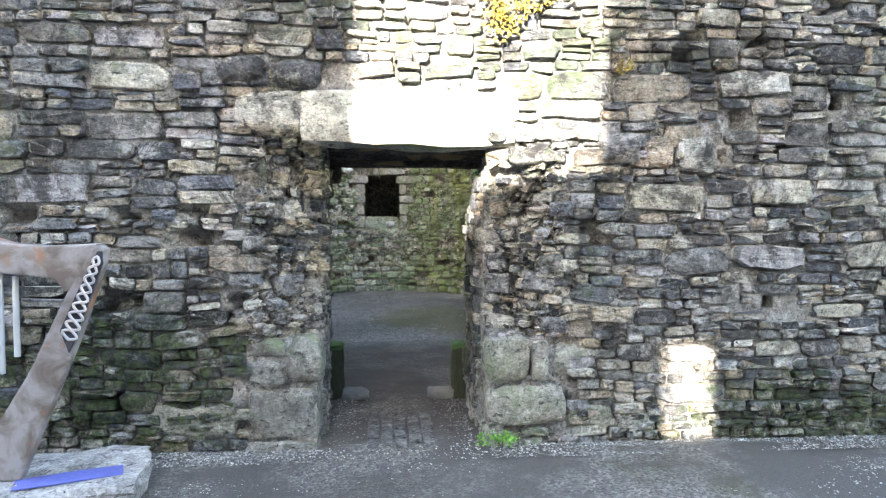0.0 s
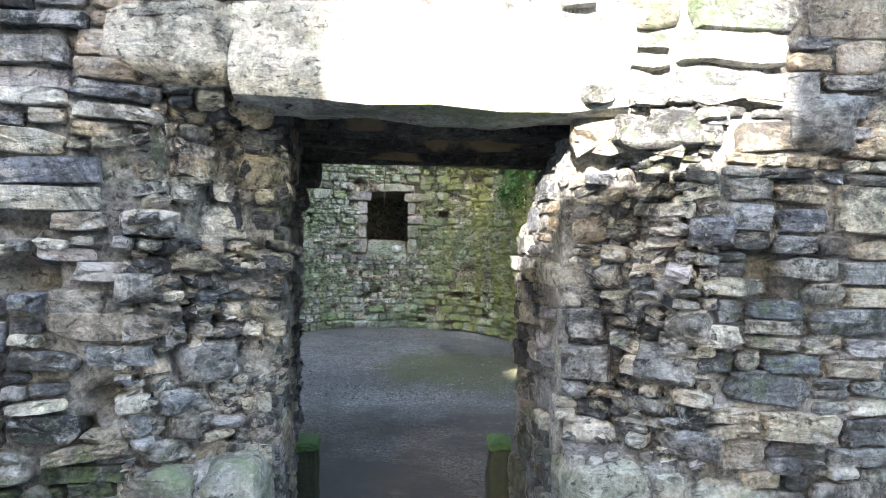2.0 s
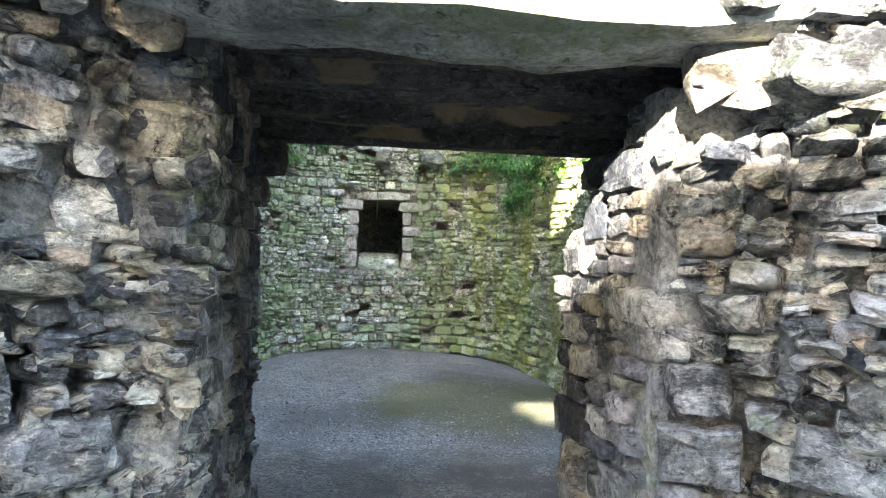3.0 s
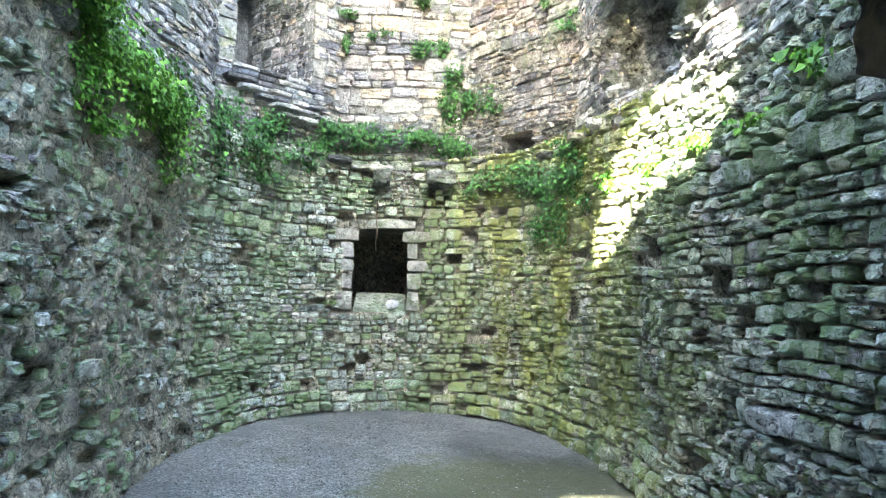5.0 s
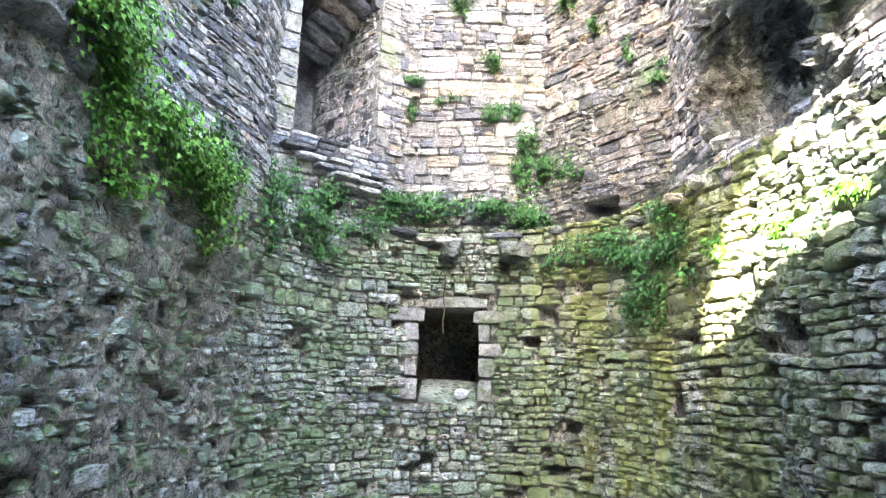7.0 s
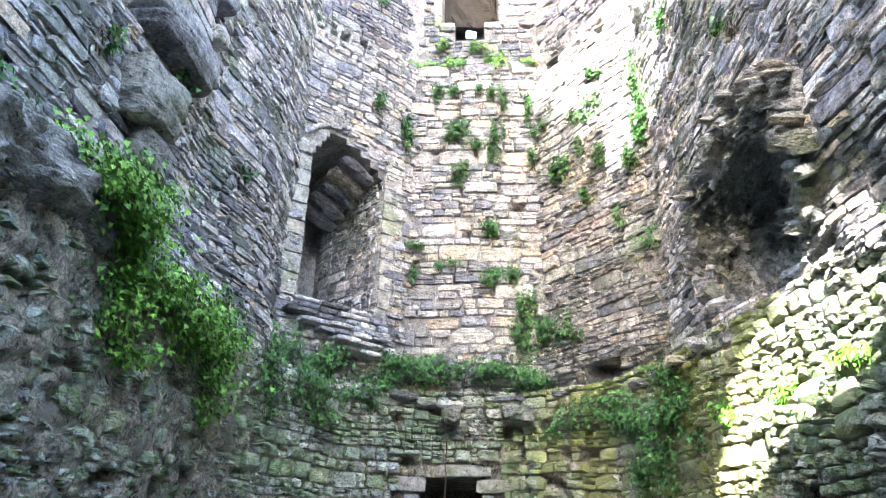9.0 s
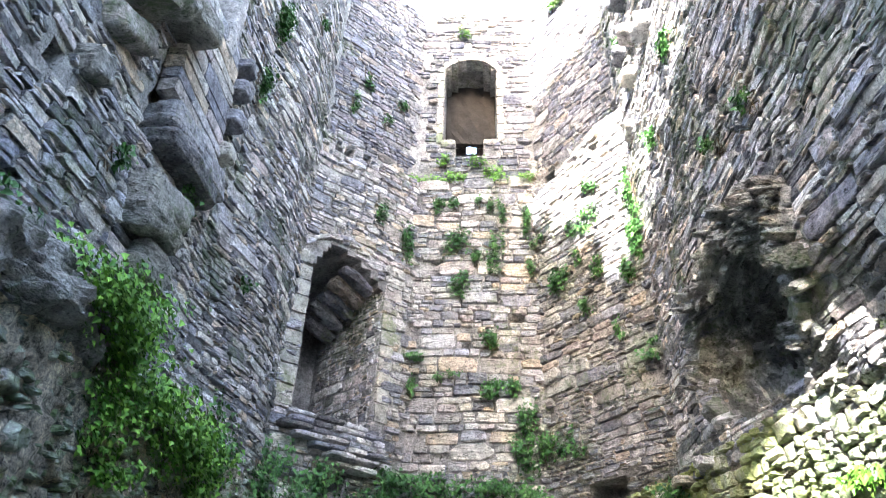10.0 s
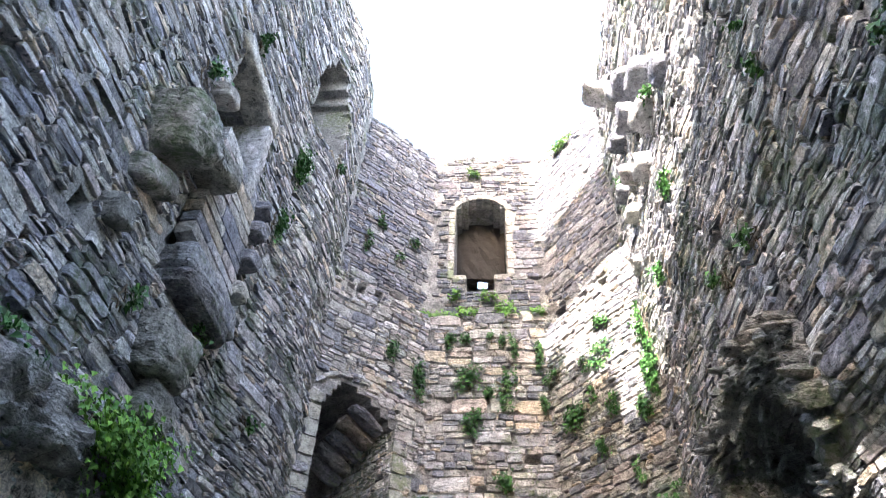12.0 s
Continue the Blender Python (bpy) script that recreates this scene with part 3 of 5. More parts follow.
def build_doorway():
    rng = random.Random(5)
    # quoins at the foot of both jambs
    for x0, x1, z0, z1, d in [(-.66, DL + .03, .47, .81, .34), (-.93, DL, .08, .47, .4), (-.98, DL - .01, -.08, .08, .4),
                              (DR - .01, 1.12, .46, .80, .4), (1.12, 1.27, .47, .80, .3), (1.27, 1.56, .5, .78, .3), (DR, 1.40, .13, .46, .4),
                              (DR - .01, 1.05, -.06, .13, .4), (1.05, 1.27, .06, .13, .3), (1.05, 1.24, -.06, .06, .3), (-.93, -.66, .47, .66, .3), (-.93, -.66, .67, .80, .3),
                              (-1.62, -1.0, .1, .36, .3), (1.40, 1.75, .1, .3, .3), (1.75, 2.1, .05, .27, .3)]:
        dressed("quoin_stone", x0 + .006, x1 - .006, FY - .02 - rng.uniform(0, .015), FY + d, z0 + .005, z1 - .005, "quoin", wall_front, rng, .04, .010, 4)
    # big facing blocks above the broken jambs
    for x0, x1, z0, z1 in [(-1.02, -.54, 2.26, 2.55), (-.75, -.40, 2.58, 2.78), (-1.15, -.78, 2.60, 2.80), (1.62, 1.92, 2.06, 2.33), (1.93, 2.16, 2.06, 2.29), (2.17, 2.52, 2.03, 2.33), (.93, 1.30, 2.05, 2.22), (.98, 1.6, 2.24, 2.33)]:
        dressed("facing_stone", x0, x1, FY - .055, FY + .25, z0, z1, "front", wall_front, rng, .05, .014, 3)
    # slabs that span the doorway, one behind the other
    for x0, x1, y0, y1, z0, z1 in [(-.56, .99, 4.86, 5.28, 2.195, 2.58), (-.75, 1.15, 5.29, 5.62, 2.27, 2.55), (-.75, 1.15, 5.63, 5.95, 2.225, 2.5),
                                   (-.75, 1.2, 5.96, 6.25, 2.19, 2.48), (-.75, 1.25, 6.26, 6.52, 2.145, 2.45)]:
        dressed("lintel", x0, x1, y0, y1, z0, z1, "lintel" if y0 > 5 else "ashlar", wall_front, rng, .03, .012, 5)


build_doorway()


def build_passage():
    rng = random.Random(21)
    label = "dark rubble stone side of the door passage"

    def side(name, plan, flip, z1, thick, top=None, height=.13):
        f = Face(plan, flip)
        core = wall_core(name, f, 0, f.total, -.1, z1, .05, M["mortar_side"], thick, label, rough=.02, seed=4, lip=.006, top=top)
        st = lay_courses(rng, 0.0, f.total, -.05, z1, height, (1.2, 3.0), lambda *a: False, top=top)
        place_stones(f, st, rng, "front", core, near=lambda s: 0, count=300, proud=.026)
        return core
    left = side("wall_passage_left", [(-.43, 5.22), (-.46, 5.9), (-.50, 6.55)], 1, 2.32, .5)
    # the right side: a broken stub that falls away to the back, then the wider inner jamb
    stub = side("wall_passage_stub", [(.80, 5.2), (.785, 5.6), (.775, 6.0)], -1, 2.2, .36,
                lambda u: 2.12 - .42 * smooth(.05, .8, u) + .05 * math.sin(u * 17), .12)
    right = side("wall_passage_right", [(1.10, 5.9), (1.20, 6.5)], -1, 2.32, .3)
    # stones left standing on the broken top of the stub
    for x0, x1, y0, y1, z0, z1 in [(.84, 1.12, 5.16, 5.36, 2.02, 2.14), (.81, 1.10, 5.37, 5.58, 1.90, 2.02), (.80, 1.10, 5.59, 5.80, 1.78, 1.91), (.79, 1.08, 5.80, 5.99, 1.66, 1.77), (1.02, 1.22, 5.12, 5.4, 2.10, 2.24)]:
        ob = part("stub_stone", boulder((x1 - x0, y1 - y0 + .04, z1 - z0 + .05), rng, 4.0, .14), M["broken", "object"], stub)
        ob.location = ((x0 + x1) / 2, (y0 + y1) / 2, (z0 + z1) / 2)
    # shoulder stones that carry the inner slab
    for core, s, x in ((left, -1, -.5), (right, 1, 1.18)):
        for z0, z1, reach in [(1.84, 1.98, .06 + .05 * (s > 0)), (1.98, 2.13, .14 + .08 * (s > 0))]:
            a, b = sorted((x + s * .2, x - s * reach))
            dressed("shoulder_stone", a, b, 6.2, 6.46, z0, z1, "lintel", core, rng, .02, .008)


build_passage()


# ---------------- the tower: plan ----------------
XL, XR, YE = -2.10, 2.50, 12.2
CX, RX, RY = 0.2, 2.30, 3.15


def base_plan():
    pts = [(XL, 6.55 + i * .25) for i in range(int((YE - 6.55) / .25) + 1)]
    n = 40
    pts += [(CX - RX * math.cos(math.pi * i / n), YE + RY * math.sin(math.pi * i / n) ** .94) for i in range(n + 1)]
    pts += [(XR, YE - .25 - i * .25) for i in range(int((YE - 6.8) / .25) + 1)] + [(XR, 6.55)]
    return pts


LEDGE = 3.55


def base_sink(u, v):
    p = BASE_LINE(u)
    s = 0.06 * noise.noise(Vector((u * .8, v * .8, 4))) + 0.035 * noise.noise(Vector((u * 2.3, v * 2.3, 7)))
    s -= 0.10 * (1 - smooth(.05, .45, v))
    if p[0] > 2.2 and 8.5 < p[1] < 13.2:      # the broken shelf of the right side
        s += 0.22 * smooth(2.62, 2.95, v + .05 * math.sin(p[1] * 5)) * smooth(8.6, 9.2, p[1]) * (1 - smooth(11.0, 12.8, p[1]))
    return s


_bp = Face(base_plan(), 1)


def BASE_LINE(u):
    return np.interp(u, _bp.len, _bp.p[:, 0]), np.interp(u, _bp.len, _bp.p[:, 1])


base = Face(base_plan(), 1, base_sink)


def spot(face, x, y, z, w, h, depth):
    u = face.u_of(x, y)
    return (u - w / 2, u + w / 2, z - h / 2, z + h / 2, depth)


WIN = (base.u_of(0, 15.35) - .40, base.u_of(0, 15.35) + .40, 1.33, 2.55, 1.7)


def outside(holes, margin=.0):
    def skip(u, v, w, h):
        return any(a - w / 2 + margin < u < b + w / 2 - margin and c - h / 2 + .01 < v < d + h / 2 - .01 for a, b, c, d, _ in holes)
    return skip


def build_base():
    rng = random.Random(31)
    holes = [WIN, spot(base, -2.1, 11.57, 2.09, .26, .2, 1.0), spot(base, -2.1, 12.04, 2.24, .3, .14, 1.0), spot(base, 1.07, 15.1, 2.14, .22, .12, .4), spot(base, -1.62, 14.0, 2.1, .15, .14, .4),
             spot(base, 2.5, 11.09, 2.09, .28, .17, 1.0), spot(base, 2.35, 13.3, 1.53, .14, .32, .5), spot(base, 2.5, 9.9, 1.75, .22, .2, 1.0), spot(base, 2.32, 12.95, 2.12, .1, .12, .4), spot(base, 1.5, 14.75, 1.1, .25, .09, .25), spot(base, -2.1, 10.9, 1.75, .18, .1, .2)]
    def crumbs(u, v):
        left = 1 - smooth(6.0, 7.8, u)
        return left * (.066 + .028 * noise.noise(Vector((u * 13, v * 16, 5))) + .022 * noise.noise(Vector((u * 27, v * 33, 1)))) + .006
    eaten, gone = cavity(8.5, lambda u: .46 - .10 * (1 - smooth(6.0, 7.6, u)))
    core = wall_core("wall_tower_base", base, 0, base.total, -.15, LEDGE, .045, M["mortar_base"], 1.1, "mossy curved rubble stone wall of the tower's ground floor", holes, rough=.05, seed=6, lip=.034,
                     cover=lambda u, v: crumbs(u, v) + eaten(u, v))
    sk = outside(holes)
    surround = (WIN[0] - .16, WIN[1] + .16, 1.36, 2.72, 0)
    sk2 = outside([surround], .02)
    stones = lay_courses(rng, 0.1, base.total - .1, -.08, LEDGE + .02, .114, (1.1, 2.9), lambda *a: sk(*a) or sk2(*a) or gone(*a))
    place_stones(base, stones, rng, "base", core, near=lambda s: math.hypot(s[0] - (WIN[0] + .4), s[1] - 1.6), count=300, proud=.046, worn=.8)
    return core


wall_base = build_base()


# ---------------- the tower: upper walls ----------------
TOP = {"left": 15.0, "facet_left": 14.2, "middle": 14.3, "facet_right": 13.8, "right": 13.4}
CORN = [(-2.15, 6.55), (-2.15, 14.0), (-.66, 15.38), (1.28, 15.38), (2.52, 13.7), (2.52, 6.55)]


def build_upper():
    rng = random.Random(41)

    def wall(name, a, b, z1, sink, holes, mortar, key, label, height, near=None, count=300, ragged=.35, skipmore=None, low=None, gaps=(), lip=.018, fallen=.56, shade_storey=99.0, rough=.034, ratio=(1.7, 4.6), proud=.034):
        L = math.hypot(b[0] - a[0], b[1] - a[1])
        f = Face([a, b], 1, sink)
        t = lambda u: (low(u) if low else z1) - ragged * (.5 + .5 * noise.noise(Vector((u * 1.3, z1, 2)))) - .12 * (noise.noise(Vector((u * 5, z1, 2))) > .1)
        eaten, gone = cavity(z1, lambda u: fallen)
        core = wall_core(name, f, -.35, f.total + .35, LEDGE - .04, z1, .085, mortar, 1.2, label, holes, gaps, rough=rough, top=t, seed=z1, lip=lip, cover=eaten)
        sk = outside(holes)
        stones = lay_courses(rng, -.12, L + .12, LEDGE - .1, z1, height, ratio, lambda *q: sk(*q) or gone(*q) or (skipmore(*q) if skipmore else False), top=t)
        low_ones = [q for q in stones if q[1] < shade_storey]
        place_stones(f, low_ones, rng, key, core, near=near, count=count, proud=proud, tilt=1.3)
        # stones above this height take the palette darkened for shade
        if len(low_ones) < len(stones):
            place_stones(f, [q for q in stones if q[1] >= shade_storey], rng, "shade_storey", core, proud=.022, tilt=1.2, stuff_name="upper_storey_stones")
        return f, core

    def left_sink(u, v):
        y = 6.55 + u
        s = .05 * noise.noise(Vector((u * .7, v * .7, 3))) + .03 * noise.noise(Vector((u * 2.2, v * 2.2, 8)))
        s += -.05 + .24 * smooth(3.75, 4.2, v + .25 * noise.noise(Vector((u * 1.6, 2, 1)))) * (1 - smooth(11.8, 13.2, y))
        flue = smooth(10.18, 10.25, y) * (1 - smooth(11.30, 11.37, y)) * smooth(5.45, 5.6, v) * (1 - smooth(7.2, 7.4, v))
        return s + flue * (.12 + .05 * (v - 5.5))

    def right_sink(u, v):
        y = 13.7 - u
        s = .06 * noise.noise(Vector((u * .7, v * .7, 13))) + .04 * noise.noise(Vector((u * 2.2, v * 2.2, 18)))
        r = math.hypot((y - 11.6) / 1.25, (v - 4.42) / .70) + .30 * noise.noise(Vector((u * 2.2, v * 2.2, 5)))
        k = 1 - smooth(.35, 1.1, r)
        s += k * (.80 + .38 * noise.noise(Vector((u * 3.2, v * 3.2, 2))) + .16 * noise.noise(Vector((u * 7, v * 7, 6))))
        s += .20 * (1 - smooth(3.6, 4.3, v)) * smooth(8.6, 9.2, y) * (1 - smooth(11.0, 12.8, y))
        return s

    def hollow(u, v, w, h):
        return math.hypot((2.25 - u) / 1.2, (v - 4.5) / .7) < .95 + .3 * noise.noise(Vector((u * 3, v * 3, 4))) and math.sin(u * 91 + v * 57) > -.2

    def facet_sink(u, v):
        s = .04 * noise.noise(Vector((u * 1.1, v * .7, 23))) + .26 * smooth(9.15, 9.25, v)
        return s + .10 * (1 - smooth(LEDGE, LEDGE + .4, v))

    def lf(y0, y1, z0, z1, d):
        return (y0 - 6.55, y1 - 6.55, z0, z1, d)

    left = wall("wall_tower_left", CORN[0], CORN[1], TOP["left"], left_sink,
                [lf(12.05, 13.0, 10.5, 12.1, 1.6), lf(12.15, 12.9, 12.0, 12.4, 1.6), lf(12.3, 12.75, 12.0, 12.65, 1.6), lf(10.0, 10.92, 7.4, 8.6, 1.6), lf(10.65, 11.1, 3.72, 4.05, .5), lf(11.42, 11.56, 6.3, 6.45, .35), lf(11.42, 11.55, 6.8, 6.95, .35), lf(11.42, 11.56, 7.35, 7.5, .35), lf(9.1, 9.25, 5.0, 5.2, .3)],
                M["mortar_side"], "side", "tall grey rubble side wall of the roofless tower", .088, rough=.034, lip=.006, proud=.024, ratio=(2.4, 6.5), fallen=.42, near=lambda s: abs(s[0] - 4.6) + abs(s[1] - 5.5), count=250, low=lambda u: min(15.0, max(5.4, 6.2 + 2.32 * (u - 1.3))), skipmore=lambda u, v, w, h: 10.16 < u + 6.55 < 11.39 and 5.4 < v < 7.4)
    fl = wall("wall_facet_left", CORN[1], CORN[2], TOP["facet_left"], facet_sink, [(.28, 1.48, 4.62, 6.74, 1.8), (.34, 1.38, 6.6, 6.87, 1.8), (.41, 1.22, 6.6, 6.99, 1.8), (.47, 1.04, 6.6, 7.09, 1.8), (.53, .80, 6.6, 7.17, 1.8), (.52, .67, 8.90, 9.06, .4), (.86, 1.0, 8.94, 9.12, .4), (.35, .47, 8.85, 9.0, .4), (.75, 1.15, 3.74, 3.95, .4)],
              M["mortar_upper"], "upper", "pale stone wall facet with a deep window embrasure", .11, near=lambda s: abs(s[1] - 6), count=120, shade_storey=9.2)
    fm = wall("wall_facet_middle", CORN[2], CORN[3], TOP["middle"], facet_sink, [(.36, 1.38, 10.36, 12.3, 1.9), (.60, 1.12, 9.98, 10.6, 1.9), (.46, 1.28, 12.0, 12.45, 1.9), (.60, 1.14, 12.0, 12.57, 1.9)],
              M["mortar_upper"], "upper", "pale coursed stone end wall with a high arched recess", .15, shade_storey=9.2, gaps=[(.76, .98, 11.6, 12.14)], near=lambda s: abs(s[1] - 6), count=200)
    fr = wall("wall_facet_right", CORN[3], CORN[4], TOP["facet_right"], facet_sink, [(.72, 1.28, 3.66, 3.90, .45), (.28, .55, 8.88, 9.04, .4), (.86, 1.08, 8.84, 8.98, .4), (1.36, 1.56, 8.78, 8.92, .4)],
              M["mortar_upper"], "facet", "grey coursed stone wall facet streaked by weather", .105, near=lambda s: abs(s[1] - 6), count=200, shade_storey=9.2)
    rt = wall("wall_tower_right", CORN[4], CORN[5], TOP["right"], right_sink, [(.35 + k * .42, .55 + k * .42, 9.2 + .1 * k, 9.38 + .1 * k, .4) for k in range(5)],
              M["mortar_side"], "side", "tall rough rubble side wall with a broken hollow", .085, rough=.034, lip=.006, proud=.024, ratio=(2.4, 6.5), fallen=.44, near=lambda s: abs(s[0] - 2.5) + abs(s[1] - 4.5), count=250, skipmore=hollow, low=lambda u: min(13.4, max(4.8, 6.2 + 2.32 * (5.59 - u))))
    rubble = lay_courses(rng, .7, 3.6, 3.8, 5.3, .10, (1.0, 2.2), lambda u, v, w, h: math.hypot((2.25 - u) / 1.3, (v - 4.5) / .74) > 1.08)
    place_stones(rt[0], rubble, rng, "rock", rt[1], near=lambda s: 0, count=120, proud=.13, tilt=24, rough=1.0, stuff_name="core_rubble")
    return left, fl, fm, fr, rt


UP_LEFT, UP_FL, UP_FM, UP_FR, UP_RT = build_upper()


# ---------------- plain walls that close the place, unseen ones that shape the sun ---
def plain_wall(name, x0, x1, y, z0, z1, thick, gaps, label):
    f = Face([(x0, y), (x1, y)], 1)
    return wall_core(name, f, 0, x1 - x0, z0, z1, .5, M["mortar_side"], thick, label, (), [(a - x0, b - x0, c, d) for a, b, c, d in gaps], rough=.02)


# Never in view; its gaps are stepped to cast the sun stripe inside.
plain_wall("wall_front_upper", -5, 6, 5.55, 3.6, 5.75, .3,
           [(.28, .36, 4.45, 5.0), (.36, .46, 4.4, 5.3), (.46, .58, 4.4, 5.5), (.58, .70, 4.4, 5.62), (.70, .84, 4.45, 5.66), (.84, .98, 4.45, 5.7), (.98, 1.12, 4.36, 5.7),
            (1.12, 1.26, 4.36, 5.6), (1.26, 1.40, 4.6, 5.4)], "unseen upper part of the castle wall, window gap shaped for the sun stripe")
# Made-up blockers out of view: they trim the sunlit area on the facets.
plain_wall("wall_turret", -3.4, -2.2, 4.2, 5.7, 14.5, 2.3, [], "added unseen block that keeps sun off the middle facet")
plain_wall("wall_turret_head", -2.2, -.35, 4.2, 12.75, 15.2, .4, [], "added unseen slab that shades the top of the right facet")
# Three added steps give the sun patch its slanting lower edge.
for _x0, _x1, _z in [(-2.2, -1.78, 12.1), (-1.78, -1.36, 11.5), (-1.36, -.95, 10.8)]:
    plain_wall("wall_turret_step", _x0, _x1, 4.2, 9.6, _z, .4, [], "added unseen step that slants the lower sun edge")
plain_wall("wall_front_inner_left", XL - 1.0, -.62, 5.34, -.1, 3.75, 1.2, [], "inner part of the doorway wall")
plain_wall("wall_front_inner_right", 1.24, XR + 1.0, 5.34, -.1, 3.75, 1.2, [], "inner part of the doorway wall")
plain_wall("wall_front_inner_head", -.62, 1.24, 5.34, 2.47, 3.75, 1.2, [], "masonry over the door passage")
YB = -6.0
DB = FY - YB


def behind(x, z):
    return x - SX * DB, z + SZ * DB


# Openings are traced back along the sun from the patches they let through.
_a, _b = behind(-.15, 1.93), behind(1.72, 5.9)
_e, _f = behind(.1, 1.78), behind(.72, 1.93)
_c, _d = behind(2.16, .02), behind(2.61, .72)
# Unseen wall that blocks the sun everywhere but through these openings.
plain_wall("wall_courtyard", -26, 16, YB, -.2, 13.6, .3, [(_a[0], _b[0], _a[1], _b[1]), (_e[0], _f[0], _e[1], _f[1]), (_c[0], _d[0], _c[1] - .1, _d[1])], "unseen wall across the courtyard, height and gaps set for the sun patches")


# Invented tall block, out of view, that keeps sun off two facets.
plain_wall("wall_keep", -10.5, -5.3, YB, 13.6, 22.5, .3, [], "added unseen block that shades the middle and left facets")


# ---------------- ivy and tufts ----------------
M["ivy"] = leaf_material("ivy_leaves", (.018, .065, .018), (.085, .22, .055))
M["fern"] = leaf_material("fresh_leaves", (.045, .14, .018), (.19, .40, .06))
M["dry"] = leaf_material("dry_moss_leaves", (.12, .10, .02), (.30, .20, .04))
M["stem"] = plain_material("ivy_stem", (.10, .075, .05), 0.9)
PLANT_RNG = random.Random(77)


def plant(name, face, blobs, material, label, category="ivy", leaf=.056, density=2300, reach=.16, group="ivy on the tower walls"):
    """Leaves gathered in hanging clumps on a wall face, with thin stems behind them."""
    rng = PLANT_RNG
    root = new(name)
    u0, v0 = blobs[0][0], blobs[0][1] - blobs[0][3]
    origin = face.point(u0, v0)
    root.location = origin
    verts, faces, sv, sf = [], [], [], []
    for u, v, ru, rv in blobs:
        ru, rv = max(ru, .07), max(rv, .07)
        n = int(max(30, density * math.pi * ru * rv))
        sub = [(u + rng.gauss(0, ru * .55), v + rng.gauss(0, rv * .55), rng.uniform(.3, .6)) for _ in range(max(3, int(n / 45)))]
        for _ in range(n):
            cu, cv, cr = sub[rng.randrange(len(sub))]
            uu, vv = cu + rng.gauss(0, ru * cr * .7), cv + rng.gauss(0, rv * cr * .7)
            if abs(uu - u) > ru * 1.5 or abs(vv - v) > rv * 1.6:
                continue
            p, t, nrm = face.at(uu)
            d = 1 - min(1, math.hypot((uu - u) / (ru * 1.5), (vv - v) / (rv * 1.6)))
            q = face.point(uu, vv, .06 + abs(rng.gauss(0, 1)) * reach * (.25 + .75 * d)) - origin
            s = leaf * rng.uniform(.55, 1.25)
            f = nrm * rng.uniform(.3, 1) + t * rng.gauss(0, .5) + np.array([0, 0, rng.uniform(0, .9)])
            f /= np.linalg.norm(f)
            down = np.array([rng.gauss(0, .5), rng.gauss(0, .5), -1.0])
            down -= f * np.dot(down, f)
            down /= np.linalg.norm(down)
            side = np.cross(f, down)
            b = len(verts)
            fold = f * s * .18
            verts += [q - down * s * .45, q - down * s * .15 + side * s * .5 + fold, q + down * s * .15 + side * s * .28 + fold * .6, q + down * s * .65,
                      q + down * s * .15 - side * s * .28 + fold * .6, q - down * s * .15 - side * s * .5 + fold]
            faces += [(b, b + 1, b + 2, b + 3), (b, b + 3, b + 4, b + 5)]
        for _ in range(3):
            uu = u + rng.uniform(-.7, .7) * ru
            path = [face.point(uu + rng.gauss(0, .03), v + rv * (k / 3 - 1), .02) - origin for k in range(7)]
            for a, c in zip(path, path[1:]):
                b = len(sv)
                w = np.array([.005, .005, 0])
                sv += [a - w, a + w, c + w, c - w, a + np.array([.005, -.005, .004]), c + np.array([.005, -.005, .004])]
                sf += [(b, b + 1, b + 2, b + 3), (b + 1, b + 4, b + 5, b + 2), (b + 4, b, b + 3, b + 5)]
    mesh_object("foliage", verts, faces, M[material], root, False, "", "stuff")
    mesh_object("stem_mat", sv, sf, M["stem"], root, False, "", "stuff")
    return tagged(root, label, category, group)


FL, FM, FR, LT, RT = UP_FL[0], UP_FM[0], UP_FR[0], UP_LEFT[0], UP_RT[0]
LONG = "dark green ivy trailing along the broken stone ledge"
plant("ivy", FL, [(.67, 3.82, .24, .22), (.91, 3.46, .55, .16), (1.5, 3.6, .37, .19), (1.75, 3.95, .31, .14), (.08, 3.9, .18, .25), (.1, 3.4, .09, .17)], "ivy", LONG, reach=.22)
plant("ivy", FM, [(.25, 3.9, .45, .14), (1.03, 3.92, .39, .14), (1.65, 3.8, .32, .16)], "ivy", LONG, reach=.22)
plant("ivy", RT, [(.30, 3.0, .35, .18)], "ivy", LONG, reach=.2)
plant("ivy", LT, [(3.33, 3.88, .26, .2), (3.62, 3.78, .33, .2), (3.87, 3.95, .27, .2), (3.81, 3.55, .22, .22), (4.21, 3.45, .38, .22), (3.89, 3.13, .11, .28),
                  (4.04, 2.83, .10, .16), (4.76, 3.42, .45, .2), (5.25, 3.32, .40, .22), (5.55, 3.0, .18, .22)], "fern", "bright green creeper hanging in a curtain from the ledge", leaf=.048, density=3200, reach=.24)
